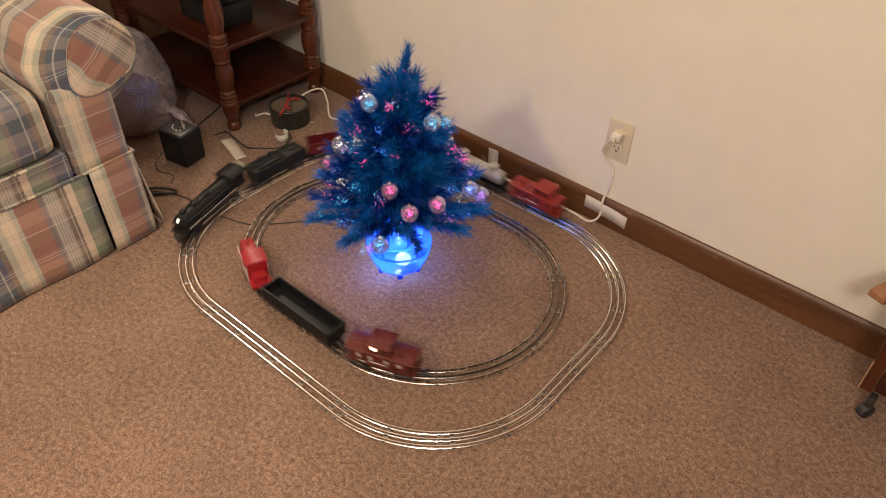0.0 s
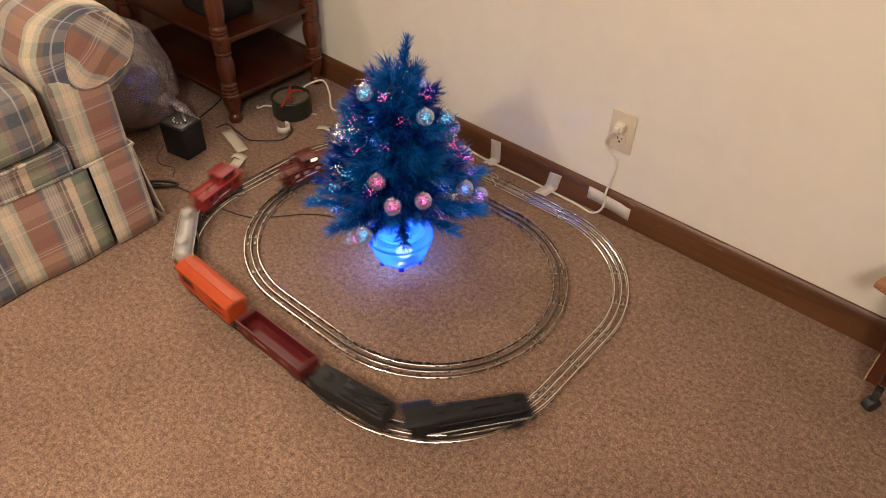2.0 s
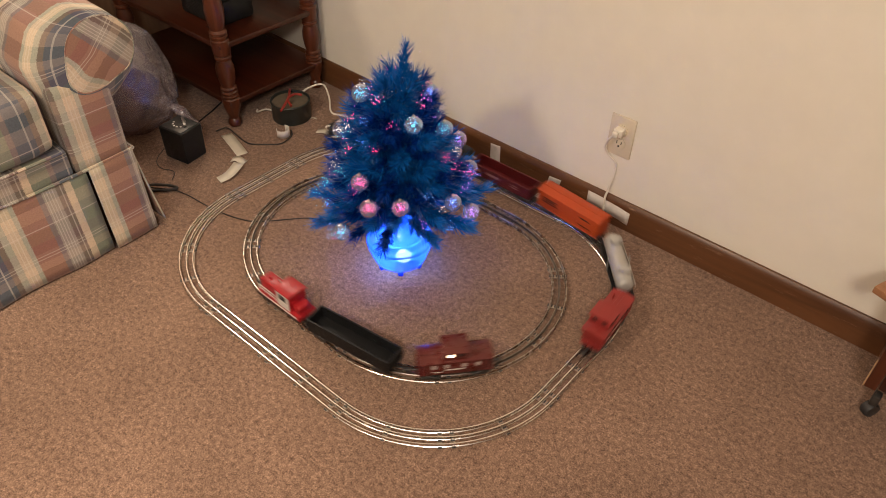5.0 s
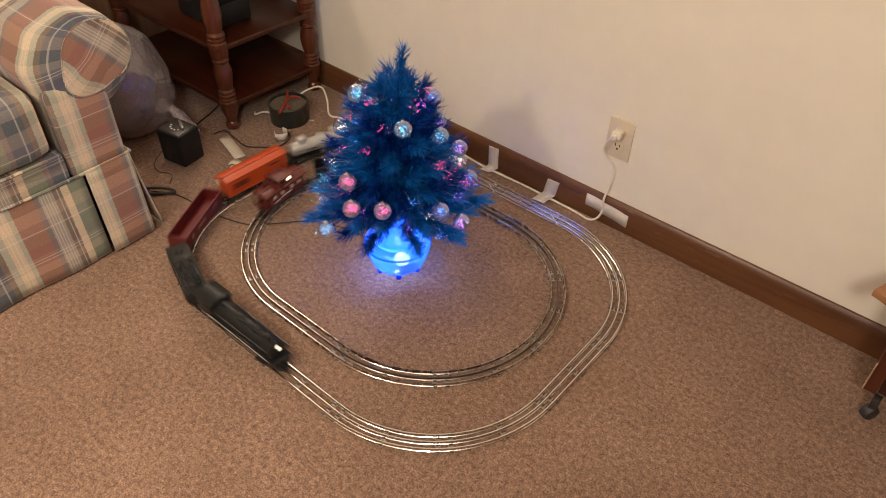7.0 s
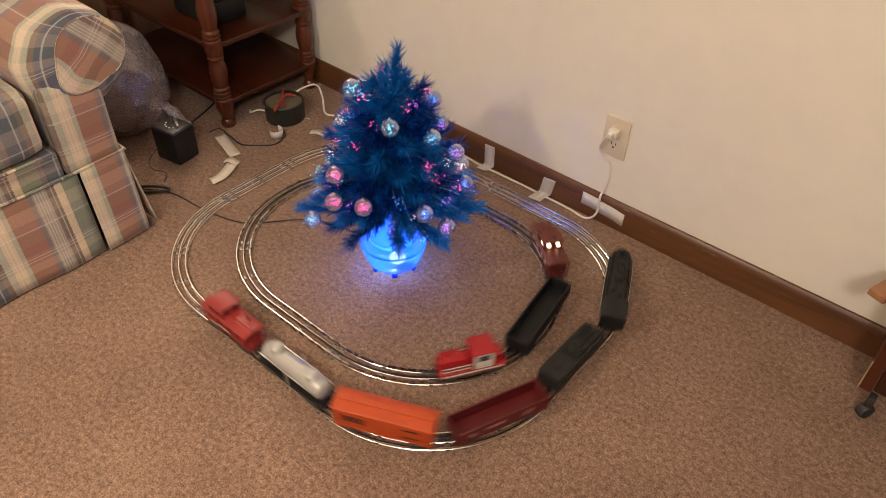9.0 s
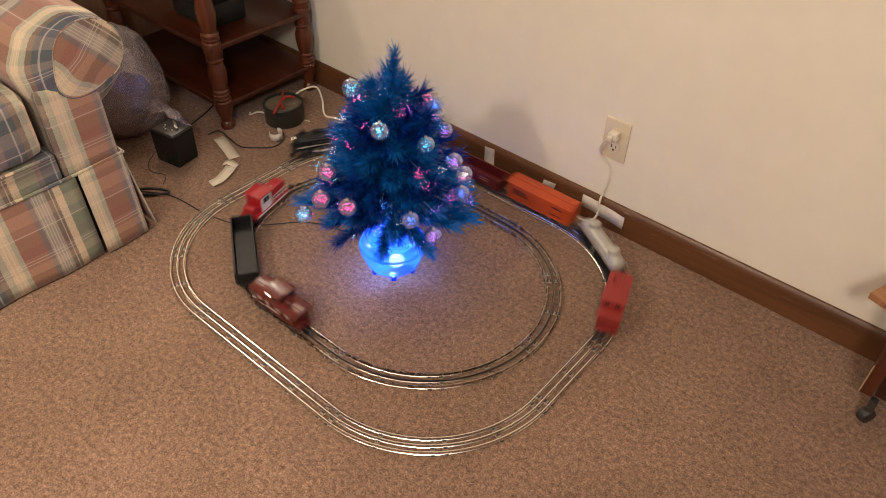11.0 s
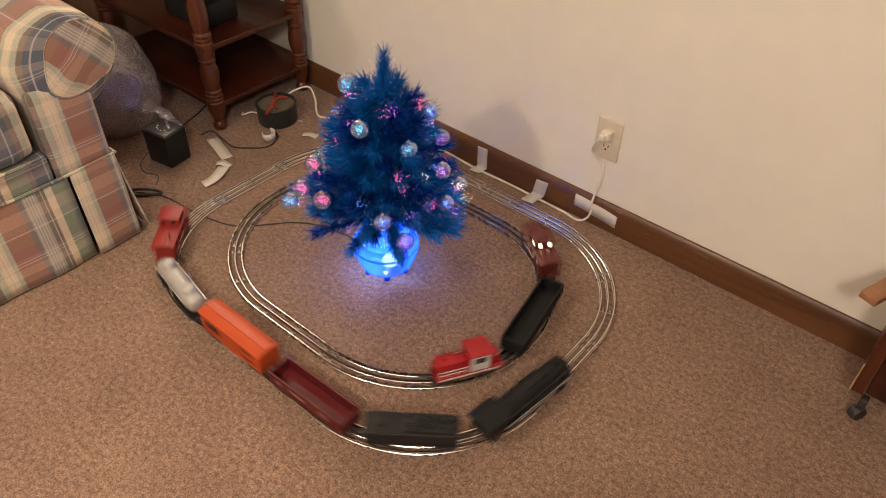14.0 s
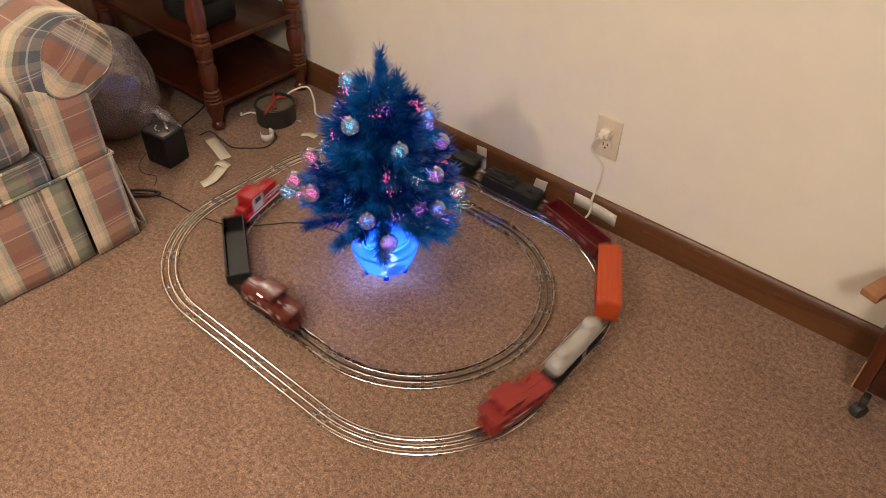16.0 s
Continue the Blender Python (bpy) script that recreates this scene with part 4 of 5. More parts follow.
def tree():
    root = empty("tree", pose(*AXIS), "small blue artificial fibre-optic Christmas tree with clear baubles", "christmas tree")
    rng = random.Random(11)
    lean = Vector((math.cos(radians(50)), math.sin(radians(50)), 0)) * 0.022
    bm = lathe(bmesh.new(), [(0.009, 0.085), (0.007, 0.3), (0.005, 0.5)], 10)
    part("trunk", bm, STEM, root, "dark tree stem")
    sprigs = [needle_mesh("sprig", ln, cnt, 20 + i, NEEDLE if i % 2 else NEEDLE_TIP, dr) for i, (ln, cnt, dr) in enumerate(((0.175, 560, 0.018), (0.150, 480, 0.015), (0.120, 390, 0.0), (0.090, 300, -0.005), (0.065, 220, 0.0), (0.185, 560, 0.028)))]
    sizes = (0.175, 0.150, 0.120, 0.090, 0.065, 0.185)
    def sprig(kind, x, y, z, tilt, turn):
        b = new("branch", sprigs[kind])
        b.parent = root
        b.matrix_basis = Matrix.Translation((x, y, z)) @ Matrix.Rotation(radians(turn), 4, "Z") @ Matrix.Rotation(radians(-tilt), 4, "Y") @ Matrix.Rotation(rng.uniform(0, 6.28), 4, "X") if kind in (3, 4) else Matrix.Translation((x, y, z)) @ Matrix.Rotation(radians(turn), 4, "Z") @ Matrix.Rotation(radians(-tilt), 4, "Y")
    turn = 0.0
    levels = ((0.168, 12, 21), (0.192, 13, 20), (0.226, 13, 20), (0.265, 12, 18), (0.305, 12, 20), (0.345, 11, 24), (0.380, 10, 26), (0.412, 9, 30), (0.440, 7, 36))
    for z, count, tilt in levels:
        for i in range(count):
            turn = (i + rng.uniform(-0.25, 0.25)) * 360 / count + z * 900
            reach = crown_radius(z + 0.025) * rng.uniform(0.80, 1.08) - 0.026
            kind = min(range(5), key=lambda k: abs(sizes[k] * math.cos(radians(tilt)) - reach))
            if z < 0.17 and rng.random() < 0.2:
                kind = 5
            w = radians(turn)
            off = max(0.004, reach - sizes[kind] * math.cos(radians(tilt)))
            sprig(kind, off * math.cos(w), off * math.sin(w), z, tilt + rng.uniform(-9, 9), turn)
            if z > 0.17:
                sprig(min(4, kind + 1), off * math.cos(w), off * math.sin(w), z + 0.01, tilt + rng.uniform(8, 30), turn + rng.uniform(10, 24))
    # hanging lowest sprays
    for turn in (150,):
        w = radians(turn)
        sprig(3, 0.070 * math.cos(w), 0.070 * math.sin(w), 0.165, -44, turn)
    # the leaning spire
    spire = needle_mesh("sprig", 0.106, 190, 77, NEEDLE_TIP, 0.0, 0.030)
    for i in range(3):
        b = new("branch", spire)
        b.parent = root
        b.matrix_basis = Matrix.Translation((lean.x * (0.2 + 0.2 * i), lean.y * (0.2 + 0.2 * i), 0.452 + 0.022 * i)) @ Matrix.Rotation(radians(50), 4, "Z") @ Matrix.Rotation(radians(-84), 4, "Y") @ Matrix.Rotation(radians(i * 130), 4, "X")
    for i in range(5):
        sprig(4, lean.x * 0.3, lean.y * 0.3, 0.462 + 0.004 * i, 50 + 3 * i, i * 137.5)
    # fibre ends: clusters of glowing points and the pale strands that carry them
    pts, strands = [[] for g in GLOWS], bmesh.new()
    for i in range(64):
        z = 0.20 + 0.30 * rng.random() ** 1.1
        w = rng.uniform(0, 2 * math.pi)
        rr = crown_radius(z) * rng.uniform(0.84, 0.97)
        c = Vector((rr * math.cos(w), rr * math.sin(w), z + 0.01))
        g = rng.choices(range(5), (6, 4, 1, 3, 3))[0]
        for k in range(rng.randint(8, 22)):
            p = c + Vector((rng.gauss(0, 0.0072), rng.gauss(0, 0.0072), rng.gauss(0, 0.0062)))
            pts[g].append((p, rng.uniform(0.5, 1.15)))
            q = p - Vector((math.cos(w), math.sin(w), -0.05)) * rng.uniform(0.02, 0.05)
            if k % 4 == 0:
                sweep(strands, [q, (q + p) / 2 + Vector((0, 0, 0.002)), p], round_section(0.00028, 3), cap=False)
    for i in range(60):
        z = 0.50 + 0.10 * rng.random()
        w, rr = rng.uniform(0, 6.28), rng.uniform(0.02, 0.05)
        pts[rng.choice((0, 2, 2, 3))].append(((lean.x * 0.6 + rr * math.cos(w), lean.y * 0.6 + rr * math.sin(w), z), 0.6))
    for g, p in zip(GLOWS, pts):
        tagged(part("fibre_tip", dots(p, 0.00092), g, root, "glowing ends of optical fibres"), kind="stuff")
    tagged(part("optical_fibre", strands, material("clear_fibre", (0.16, 0.24, 0.36), 0.2, 0, 0.1, 60), root), kind="stuff")
    # baubles: radius from the stem, direction and height
    shell = bauble_shell()
    ball = bmesh.new()
    bmesh.ops.create_uvsphere(ball, u_segments=24, v_segments=14, radius=0.0198)
    ball = mesh_of("bauble", ball, shell)
    capm = mesh_of("cap", lathe(bmesh.new(), [(0.0034, 0.0190), (0.0034, 0.0212), (0.002, 0.0218), (0.0008, 0.0222), (0.0008, 0.0252)], 12), STEEL)
    cores = []
    for g in range(5):
        rr = random.Random(50 + g)
        seeds = [((rr.gauss(0, 0.0058), rr.gauss(0, 0.0058), rr.gauss(0, 0.0058) - 0.001), rr.uniform(0.5, 1.1)) for k in range(34)]
        cores.append(mesh_of("glow", dots(seeds, 0.00125), GLOWS[g], False))
    spots = ((0.179, 20, 0.291, 4), (0.135, 118, 0.375, 3), (0.148, 83, 0.345, 3), (0.131, -124, 0.386, 2), (0.108, -3, 0.472, 1), (0.109, 52, 0.417, 1), (0.204, -40, 0.326, 0), (0.220, -57, 0.252, 1),
             (0.194, -21, 0.327, 0), (0.199, 34, 0.247, 3), (0.172, 75, 0.276, 4), (0.178, 106, 0.264, 2), (0.159, -53, 0.353, 0), (0.080, -92, 0.506, 1), (0.107, 112, 0.452, 4),
             (0.175, 150, 0.290, 1), (0.185, -160, 0.270, 0), (0.120, 175, 0.420, 3))
    for rr, w, z, g in spots:
        b = new("bauble", ball)
        b.parent = root
        b.matrix_basis = pose(rr * math.cos(radians(w)), rr * math.sin(radians(w)), z, 0, 0, w)
        tagged(b, "clear iridescent bauble lit from inside")
        for nm, me in (("cap", capm), ("glow", cores[g])):
            o = new(nm, me)
            o.parent = b
    return root


TREE = tree()


def tree_pot():
    m, n, l, b = nodes_of("self_glowing_blue_plastic")
    n.remove(b)
    soft, gloss, mix, own, both = n.new("ShaderNodeBsdfTranslucent"), n.new("ShaderNodeBsdfGlossy"), n.new("ShaderNodeMixShader"), n.new("ShaderNodeEmission"), n.new("ShaderNodeAddShader")
    soft.inputs[0].default_value = (0.004, 0.032, 0.34, 1)
    gloss.inputs[0].default_value, gloss.inputs["Roughness"].default_value = (0.7, 0.8, 1.0, 1), 0.15
    fres = n.new("ShaderNodeFresnel")
    l.new(fres.outputs[0], mix.inputs[0])
    l.new(soft.outputs[0], mix.inputs[1])
    l.new(gloss.outputs[0], mix.inputs[2])
    # blue emission on pot, feet and rim stands in for bulb light through plastic
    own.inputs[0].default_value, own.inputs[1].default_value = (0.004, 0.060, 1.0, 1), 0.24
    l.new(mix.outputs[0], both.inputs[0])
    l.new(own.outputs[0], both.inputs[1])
    clear, thin = n.new("ShaderNodeBsdfTransparent"), n.new("ShaderNodeMixShader")
    clear.inputs[0].default_value, thin.inputs[0].default_value = (0.62, 0.75, 1.0, 1), 0.13
    l.new(both.outputs[0], thin.inputs[1])
    l.new(clear.outputs[0], thin.inputs[2])
    l.new(thin.outputs[0], n["Material Output"].inputs[0])
    lamp("pot_lamp_light", "POINT", pose(0.004, -0.002, 0.086), 5.0, (0.84, 0.91, 1.0), 0.012)
    root = empty("tree_stand", pose(0.0, 0.004, 0.0), "glowing blue translucent plastic tree pot on short feet", "tree stand")
    bm = bmesh.new()
    prof = [(0.046, 0.010), (0.052, 0.008), (0.060, 0.012), (0.072, 0.030), (0.080, 0.052), (0.083, 0.068), (0.082, 0.082), (0.076, 0.090), (0.070, 0.092), (0.062, 0.094), (0.060, 0.100), (0.064, 0.108), (0.062, 0.122), (0.052, 0.136), (0.036, 0.146), (0.014, 0.150)]
    lathe(bm, prof, 40)
    for v in bm.verts:
        w = math.atan2(v.co.y, v.co.x)
        s = 1 + 0.018 * math.cos(8 * w) * (v.co.z < 0.09)
        v.co.x, v.co.y = v.co.x * s, v.co.y * s
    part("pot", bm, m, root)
    for i in range(6):
        w = radians(60 * i + 15)
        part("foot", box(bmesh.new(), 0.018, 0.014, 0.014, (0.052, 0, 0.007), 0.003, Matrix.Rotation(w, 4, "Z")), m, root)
    bulb = bmesh.new()
    bmesh.ops.create_uvsphere(bulb, u_segments=24, v_segments=14, radius=0.020)
    bmesh.ops.scale(bulb, vec=(1, 1, 0.7), verts=bulb.verts)
    bmesh.ops.translate(bulb, vec=(0.042, -0.030, 0.062), verts=bulb.verts)
    part("bulb", bulb, glowing("bulb_glow", (0.78, 0.90, 1.0), 9.0), root, "bright white halogen bulb inside the pot")
    bm = lathe(bmesh.new(), [(0.0835, 0.078), (0.0850, 0.081), (0.0835, 0.0845)], 40, cap=False)
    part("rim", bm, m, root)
    return root


tree_pot()


# ---- the sofa ----
def clothify(bm, shift=(0, 0)):
    uv = bm.loops.layers.uv.get("cloth") or bm.loops.layers.uv.new("cloth")
    bm.normal_update()
    for f in bm.faces:
        a = [abs(c) for c in f.normal]
        k = a.index(max(a))
        for lo in f.loops:
            x, y, z = lo.vert.co
            lo[uv].uv = ((y, z), (x, z), (y, x))[k]
            lo[uv].uv += Vector(shift)
    return bm


def cushion(sx, sy, sz, at, bevel, puff=0.0):
    """A padded block: a rounded box, swollen in the middle of its faces."""
    bm = bmesh.new()
    bmesh.ops.create_cube(bm, size=1)
    bmesh.ops.subdivide_edges(bm, edges=bm.edges[:], cuts=14, use_grid_fill=True)
    for v in bm.verts:
        c = Vector((v.co.x * sx, v.co.y * sy, v.co.z * sz))
        half = Vector((sx, sy, sz)) / 2
        inner = Vector(max(-h + bevel, min(h - bevel, q)) for q, h in zip(c, half))
        d = c - inner
        if d.length > 1e-6:
            c = inner + d.normalized() * bevel
        u = [1 - (2 * q / s) ** 2 for q, s in zip(c, (sx, sy, sz))]
        c.z += puff * max(0, u[0]) * max(0, u[1]) * (1 if c.z > 0 else -0.2)
        c.x += 0.5 * puff * max(0, u[1]) * max(0, u[2]) * (1 if c.x > 0 else 0)
        v.co = c + Vector(at)
    return clothify(bm)


def sofa():
    root = empty("sofa", pose(-0.6, -0.33, 0), "plaid upholstered sofa with rolled arm and pleated skirt", "sofa")
    root_in = pose(0.6, 0.33, 0)
    def cloth(name, bm, label=""):
        ob = part(name, bm, PLAID, root, label, root_in)
        return ob
    YC, ZC = -0.345, 0.505
    turns = (0, 17, 45, 72, 110, 150, 180, 224, 250, 290, 323, 345, 360)
    reach = (0.088, 0.092, 0.090, 0.087, 0.082, 0.075, 0.074, 0.104, 0.086, 0.068, 0.082, 0.086, 0.088)
    def front(w):
        return sum(float(np.interp((math.degrees(w) + d) % 360, turns, reach)) for d in (-14, -7, 0, 7, 14)) / 5
    # rolled arm: section turned over the top, with a soft rounded front
    def arm(u, v):
        w = radians(-90 + 360 * v)
        f = min(1.0, u / 0.12)
        e = (1 - f) ** 2.2
        r = 0.124 - (0.124 - front(w)) * e + 0.003 * math.sin(9 * w) * f
        x = -0.602 - 0.82 * max(0, u - 0.12) / 0.88 - 0.075 * (1 - (1 - f) ** 0.5 if f < 1 else 1)
        return (x, YC - 0.030 * (1 - e) + r * math.cos(w), ZC - 0.014 * (1 - e) + r * math.sin(w))
    cloth("arm_roll", sheet(60, 40, arm, lambda u, v: (0.100 + u * 0.95, v * 0.66)))
    face = sheet(6, 40, lambda u, v: (-0.602 + 0.010 * (1 - u ** 2), YC + front(radians(360 * v)) * u * math.cos(radians(360 * v)), ZC + front(radians(360 * v)) * u * math.sin(radians(360 * v))),
                 lambda u, v: (0.085 * u * math.cos(radians(360 * v - 40)) + 0.250, 0.085 * u * math.sin(radians(360 * v - 40)) + 0.08))
    cloth("arm_front", face)
    seam = [(-0.6025, YC + front(radians(a)) * math.cos(radians(a)), ZC + front(radians(a)) * math.sin(radians(a))) for a in range(0, 361, 4)]
    cloth("piping", clothify(sweep(bmesh.new(), seam, round_section(0.0018, 6))))
    # arm body under the roll
    bm = cushion(0.80, 0.150, 0.235, (-1.004, -0.410, 0.350), 0.018)
    cloth("arm_panel", bm)
    # seat rail and cushions
    cloth("seat_rail", cushion(0.80, 1.75, 0.078, (-1.0, -1.36, 0.280), 0.012))
    for y in (-0.90, -1.70):
        cloth("seat_cushion", clothify(cushion(0.66, 0.80, 0.165, (-0.915, y, 0.402), 0.036, 0.022), (0.062, 0.02)))
        cloth("back_cushion", cushion(0.20, 0.80, 0.46, (-1.29, y, 0.66), 0.06, 0.02))
    cloth("backrest", cushion(0.16, 1.90, 0.74, (-1.44, -1.29, 0.45), 0.04))
    edge = [(-0.5985, y, 0.2475 - 0.004 * math.sin(y * 9)) for y in np.linspace(-2.24, -0.338, 40)]
    cloth("piping", clothify(sweep(bmesh.new(), edge, round_section(0.0042, 6))))
    edge = [(x, -0.3325, 0.2475) for x in np.linspace(-1.42, -0.600, 20)]
    cloth("piping", clothify(sweep(bmesh.new(), edge, round_section(0.0042, 6))))
    cord_line = [(-0.584, y, 0.322) for y in np.linspace(-1.29, -0.505, 30)]
    cloth("piping", clothify(sweep(bmesh.new(), cord_line, round_section(0.004, 6))))
    # skirt: flared panels that meet at a kick pleat
    def panel(y0, y1, out, wave, shift=0.226):
        def place(u, v):
            y = y0 + (y1 - y0) * u
            flare = 0.016 * (1 - v) + out
            return (-0.602 + flare + wave * math.sin(u * (y1 - y0) * 26 + 1) * (1 - v), y, 0.006 + 0.240 * v)
        bm = sheet(40, 10, place, lambda u, v: (y0 + (y1 - y0) * u + shift, 0.24 * v + 0.03))
        ob = cloth("skirt_panel", bm)
        s = ob.modifiers.new("thick", "SOLIDIFY")
        s.thickness, s.offset = 0.004, -1
    panel(-0.456, -0.337, 0.006, 0.003, 0.0)
    panel(-1.30, -0.462, 0.002, 0.004)
    panel(-2.24, -1.31, 0.002, 0.004)
    def flap(u, v):
        x = -0.600 - 0.80 * u
        return (x + 0.012 * (1 - v) * (1 - u), -0.336 + (0.030 * (1 - v) ** 1.2), 0.012 + 0.236 * v)
    ob = cloth("skirt_panel", sheet(30, 10, flap, lambda u, v: (0.8 * u + 0.2, 0.24 * v + 0.03)))
    s = ob.modifiers.new("thick", "SOLIDIFY")
    s.thickness, s.offset = 0.004, -1
    # hidden feet carry the frame
    for x in (-0.68, -1.38):
        for y in (-0.42, -2.16):
            part("leg", box(bmesh.new(), 0.05, 0.05, 0.235, (x, y, 0.1175), 0.004), TABLEWOOD, root, m=root_in)
    return root


sofa()


# ---- the end table ----
def turned_leg(parent, x, y):
    prof = [(0.014, 0.0), (0.020, 0.004), (0.023, 0.014), (0.020, 0.024), (0.016, 0.030), (0.018, 0.040), (0.024, 0.060), (0.028, 0.076), (0.028, 0.100), (0.024, 0.104), (0.027, 0.108), (0.027, 0.112), (0.022, 0.116), (0.027, 0.120), (0.027, 0.125), (0.022, 0.129), (0.026, 0.133), (0.026, 0.138),
            (0.021, 0.143), (0.026, 0.165), (0.029, 0.190), (0.028, 0.210), (0.022, 0.232), (0.026, 0.237), (0.026, 0.243), (0.022, 0.247), (0.026, 0.251), (0.026, 0.256), (0.028, 0.262), (0.028, 0.296), (0.024, 0.300), (0.027, 0.304), (0.027, 0.310), (0.022, 0.314), (0.027, 0.318), (0.027, 0.323), (0.021, 0.330), (0.027, 0.360), (0.029, 0.390), (0.026, 0.420), (0.021, 0.440), (0.027, 0.450), (0.027, 0.50)]
    part("leg", lathe(bmesh.new(), prof, 24), LEGWOOD, parent, "turned wooden leg with ring mouldings", pose(x, y, 0))


def end_table():
    root = empty("end_table", pose(-1.145, 0.305, 0), "dark cherry wooden end table with turned legs and shelves", "end table")
    for x in (-0.285, 0.285):
        for y in (-0.175, 0.175):
            turned_leg(root, x, y)
    for z, name in ((0.090, "shelf"), (0.281, "shelf"), (0.511, "tabletop")):
        bm = bmesh.new()
        over = 0.05 if name == "tabletop" else 0.004
        box(bm, 0.61 + 2 * over, 0.39 + 0.4 * over, 0.020, (0, 0, z), 0.006)
        part(name, bm, TABLEWOOD, root)
    return root


end_table()


def shelf_device():
    root = empty("radio", pose(-1.03, 0.25, 0.291), "black plastic radio lying on the table shelf", "radio")
    part("case", box(bmesh.new(), 0.20, 0.14, 0.075, (0, 0, 0.0375), 0.012), BLACK, root)
    bm = bmesh.new()
    for i in range(9):
        box(bm, 0.12, 0.0022, 0.0022, (0, -0.0705, 0.016 + i * 0.0055))
    part("grille", bm, GREYBLACK, root)
    part("dial", lathe(bmesh.new(), [(0.016, 0), (0.016, 0.008), (0.013, 0.010)], 20, pose(0.07, 0.01, 0.075)), DARKSTEEL, root)
    bm = sweep(bmesh.new(), smooth_path([(0.10, -0.05, 0.070), (0.115, -0.075, 0.045), (0.10, -0.085, 0.010), (0.06, -0.09, 0.003)]), round_section(0.002, 6))
    part("lead", bm, CORDBLACK, root)


shelf_device()


# ---- the plastic bag ----
def plastic_bag():
    m, n, l, b = nodes_of("thin_clear_plastic")
    n.remove(b)
    clear, gloss, mix, tex, bp, co = n.new("ShaderNodeBsdfTransparent"), n.new("ShaderNodeBsdfGlossy"), n.new("ShaderNodeMixShader"), n.new("ShaderNodeTexNoise"), n.new("ShaderNodeBump"), n.new("ShaderNodeTexCoord")
    clear.inputs[0].default_value, gloss.inputs[0].default_value, gloss.inputs["Roughness"].default_value = (0.80, 0.76, 0.80, 1), (0.85, 0.80, 0.82, 1), 0.24
    tex.inputs["Scale"].default_value, tex.inputs["Detail"].default_value, tex.inputs["Distortion"].default_value = 9, 4, 1.5
    bp.inputs["Strength"].default_value, bp.inputs["Distance"].default_value = 0.6, 0.012
    l.new(co.outputs["Object"], tex.inputs["Vector"])
    l.new(tex.outputs["Fac"], bp.inputs["Height"])
    l.new(bp.outputs[0], gloss.inputs["Normal"])
    fr = n.new("ShaderNodeMapRange")
    lw = n.new("ShaderNodeLayerWeight")
    lw.inputs[0].default_value = 0.3
    l.new(bp.outputs[0], lw.inputs["Normal"])
    fr.inputs[3].default_value, fr.inputs[4].default_value = 0.11, 0.68
    l.new(lw.outputs["Facing"], fr.inputs[0])
    milky, haze = n.new("ShaderNodeBsdfDiffuse"), n.new("ShaderNodeMixShader")
    milky.inputs[0].default_value = (0.62, 0.56, 0.60, 1)
    haze.inputs[0].default_value = 0.26
    l.new(bp.outputs[0], milky.inputs["Normal"])
    l.new(clear.outputs[0], haze.inputs[1])
    l.new(milky.outputs[0], haze.inputs[2])
    l.new(fr.outputs[0], mix.inputs[0])
    l.new(haze.outputs[0], mix.inputs[1])
    l.new(gloss.outputs[0], mix.inputs[2])
    l.new(mix.outputs[0], n["Material Output"].inputs[0])
    root = empty("plastic_bag", pose(-1.09, -0.105, 0), "clear plastic bag tied with a knot, dark contents", "plastic bag")
    knot = Vector((0.80, 0.52, -0.34)).normalized()
    side = knot.cross(Vector((0, 0, 1))).normalized()
    top = side.cross(knot)
    def blob(rx, ry, rz, zc, crumple, seed, folds):
        bm = bmesh.new()
        bmesh.ops.create_uvsphere(bm, u_segments=96, v_segments=64, radius=1)
        for v in bm.verts:
            d = v.co.normalized()
            k = 1 + crumple * (noise.noise(d * 1.8 + Vector((seed, 0, 0))) + 0.4 * noise.noise(d * 5 + Vector((0, seed, 0))))
            near = max(0.0, d.dot(knot))
            turn = math.atan2(d.dot(side), d.dot(top)) + 0.5 * noise.noise(d * 2.0)
            k *= 1 + folds * (0.022 * math.cos(9 * turn) + 0.006 * math.cos(17 * turn + 1)) * (0.25 + near)
            k *= 1 + folds * 0.22 * near ** 6
            v.co = Vector((d.x * rx * k, d.y * ry * k, zc + d.z * rz * k))
            v.co.z = max(0.004, v.co.z)
        return bm
    part("contents", blob(0.104, 0.116, 0.138, 0.146, 0.10, 7, 0), material("dark_purple_cloth", (0.070, 0.048, 0.082), 0.8, 0, 0.4, 20, bump=0.5, bump_scale=60), root, "dark purple cloth inside")
    part("film", blob(0.138, 0.152, 0.180, 0.174, 0.06, 3, 1.0), m, root, "crinkled clear plastic film")
    bm = sweep(bmesh.new(), smooth_path([(0.10, 0.075, 0.115), (0.145, 0.095, 0.085), (0.175, 0.105, 0.060), (0.21, 0.115, 0.022)]), [(a * 1.6, c * 0.7) for a, c in round_section(0.012, 9)])
    for v in bm.verts:
        v.co += 0.006 * Vector(noise.noise_vector(v.co * 60))
    part("knot_tail", bm, m, root)
    return root


plastic_bag()


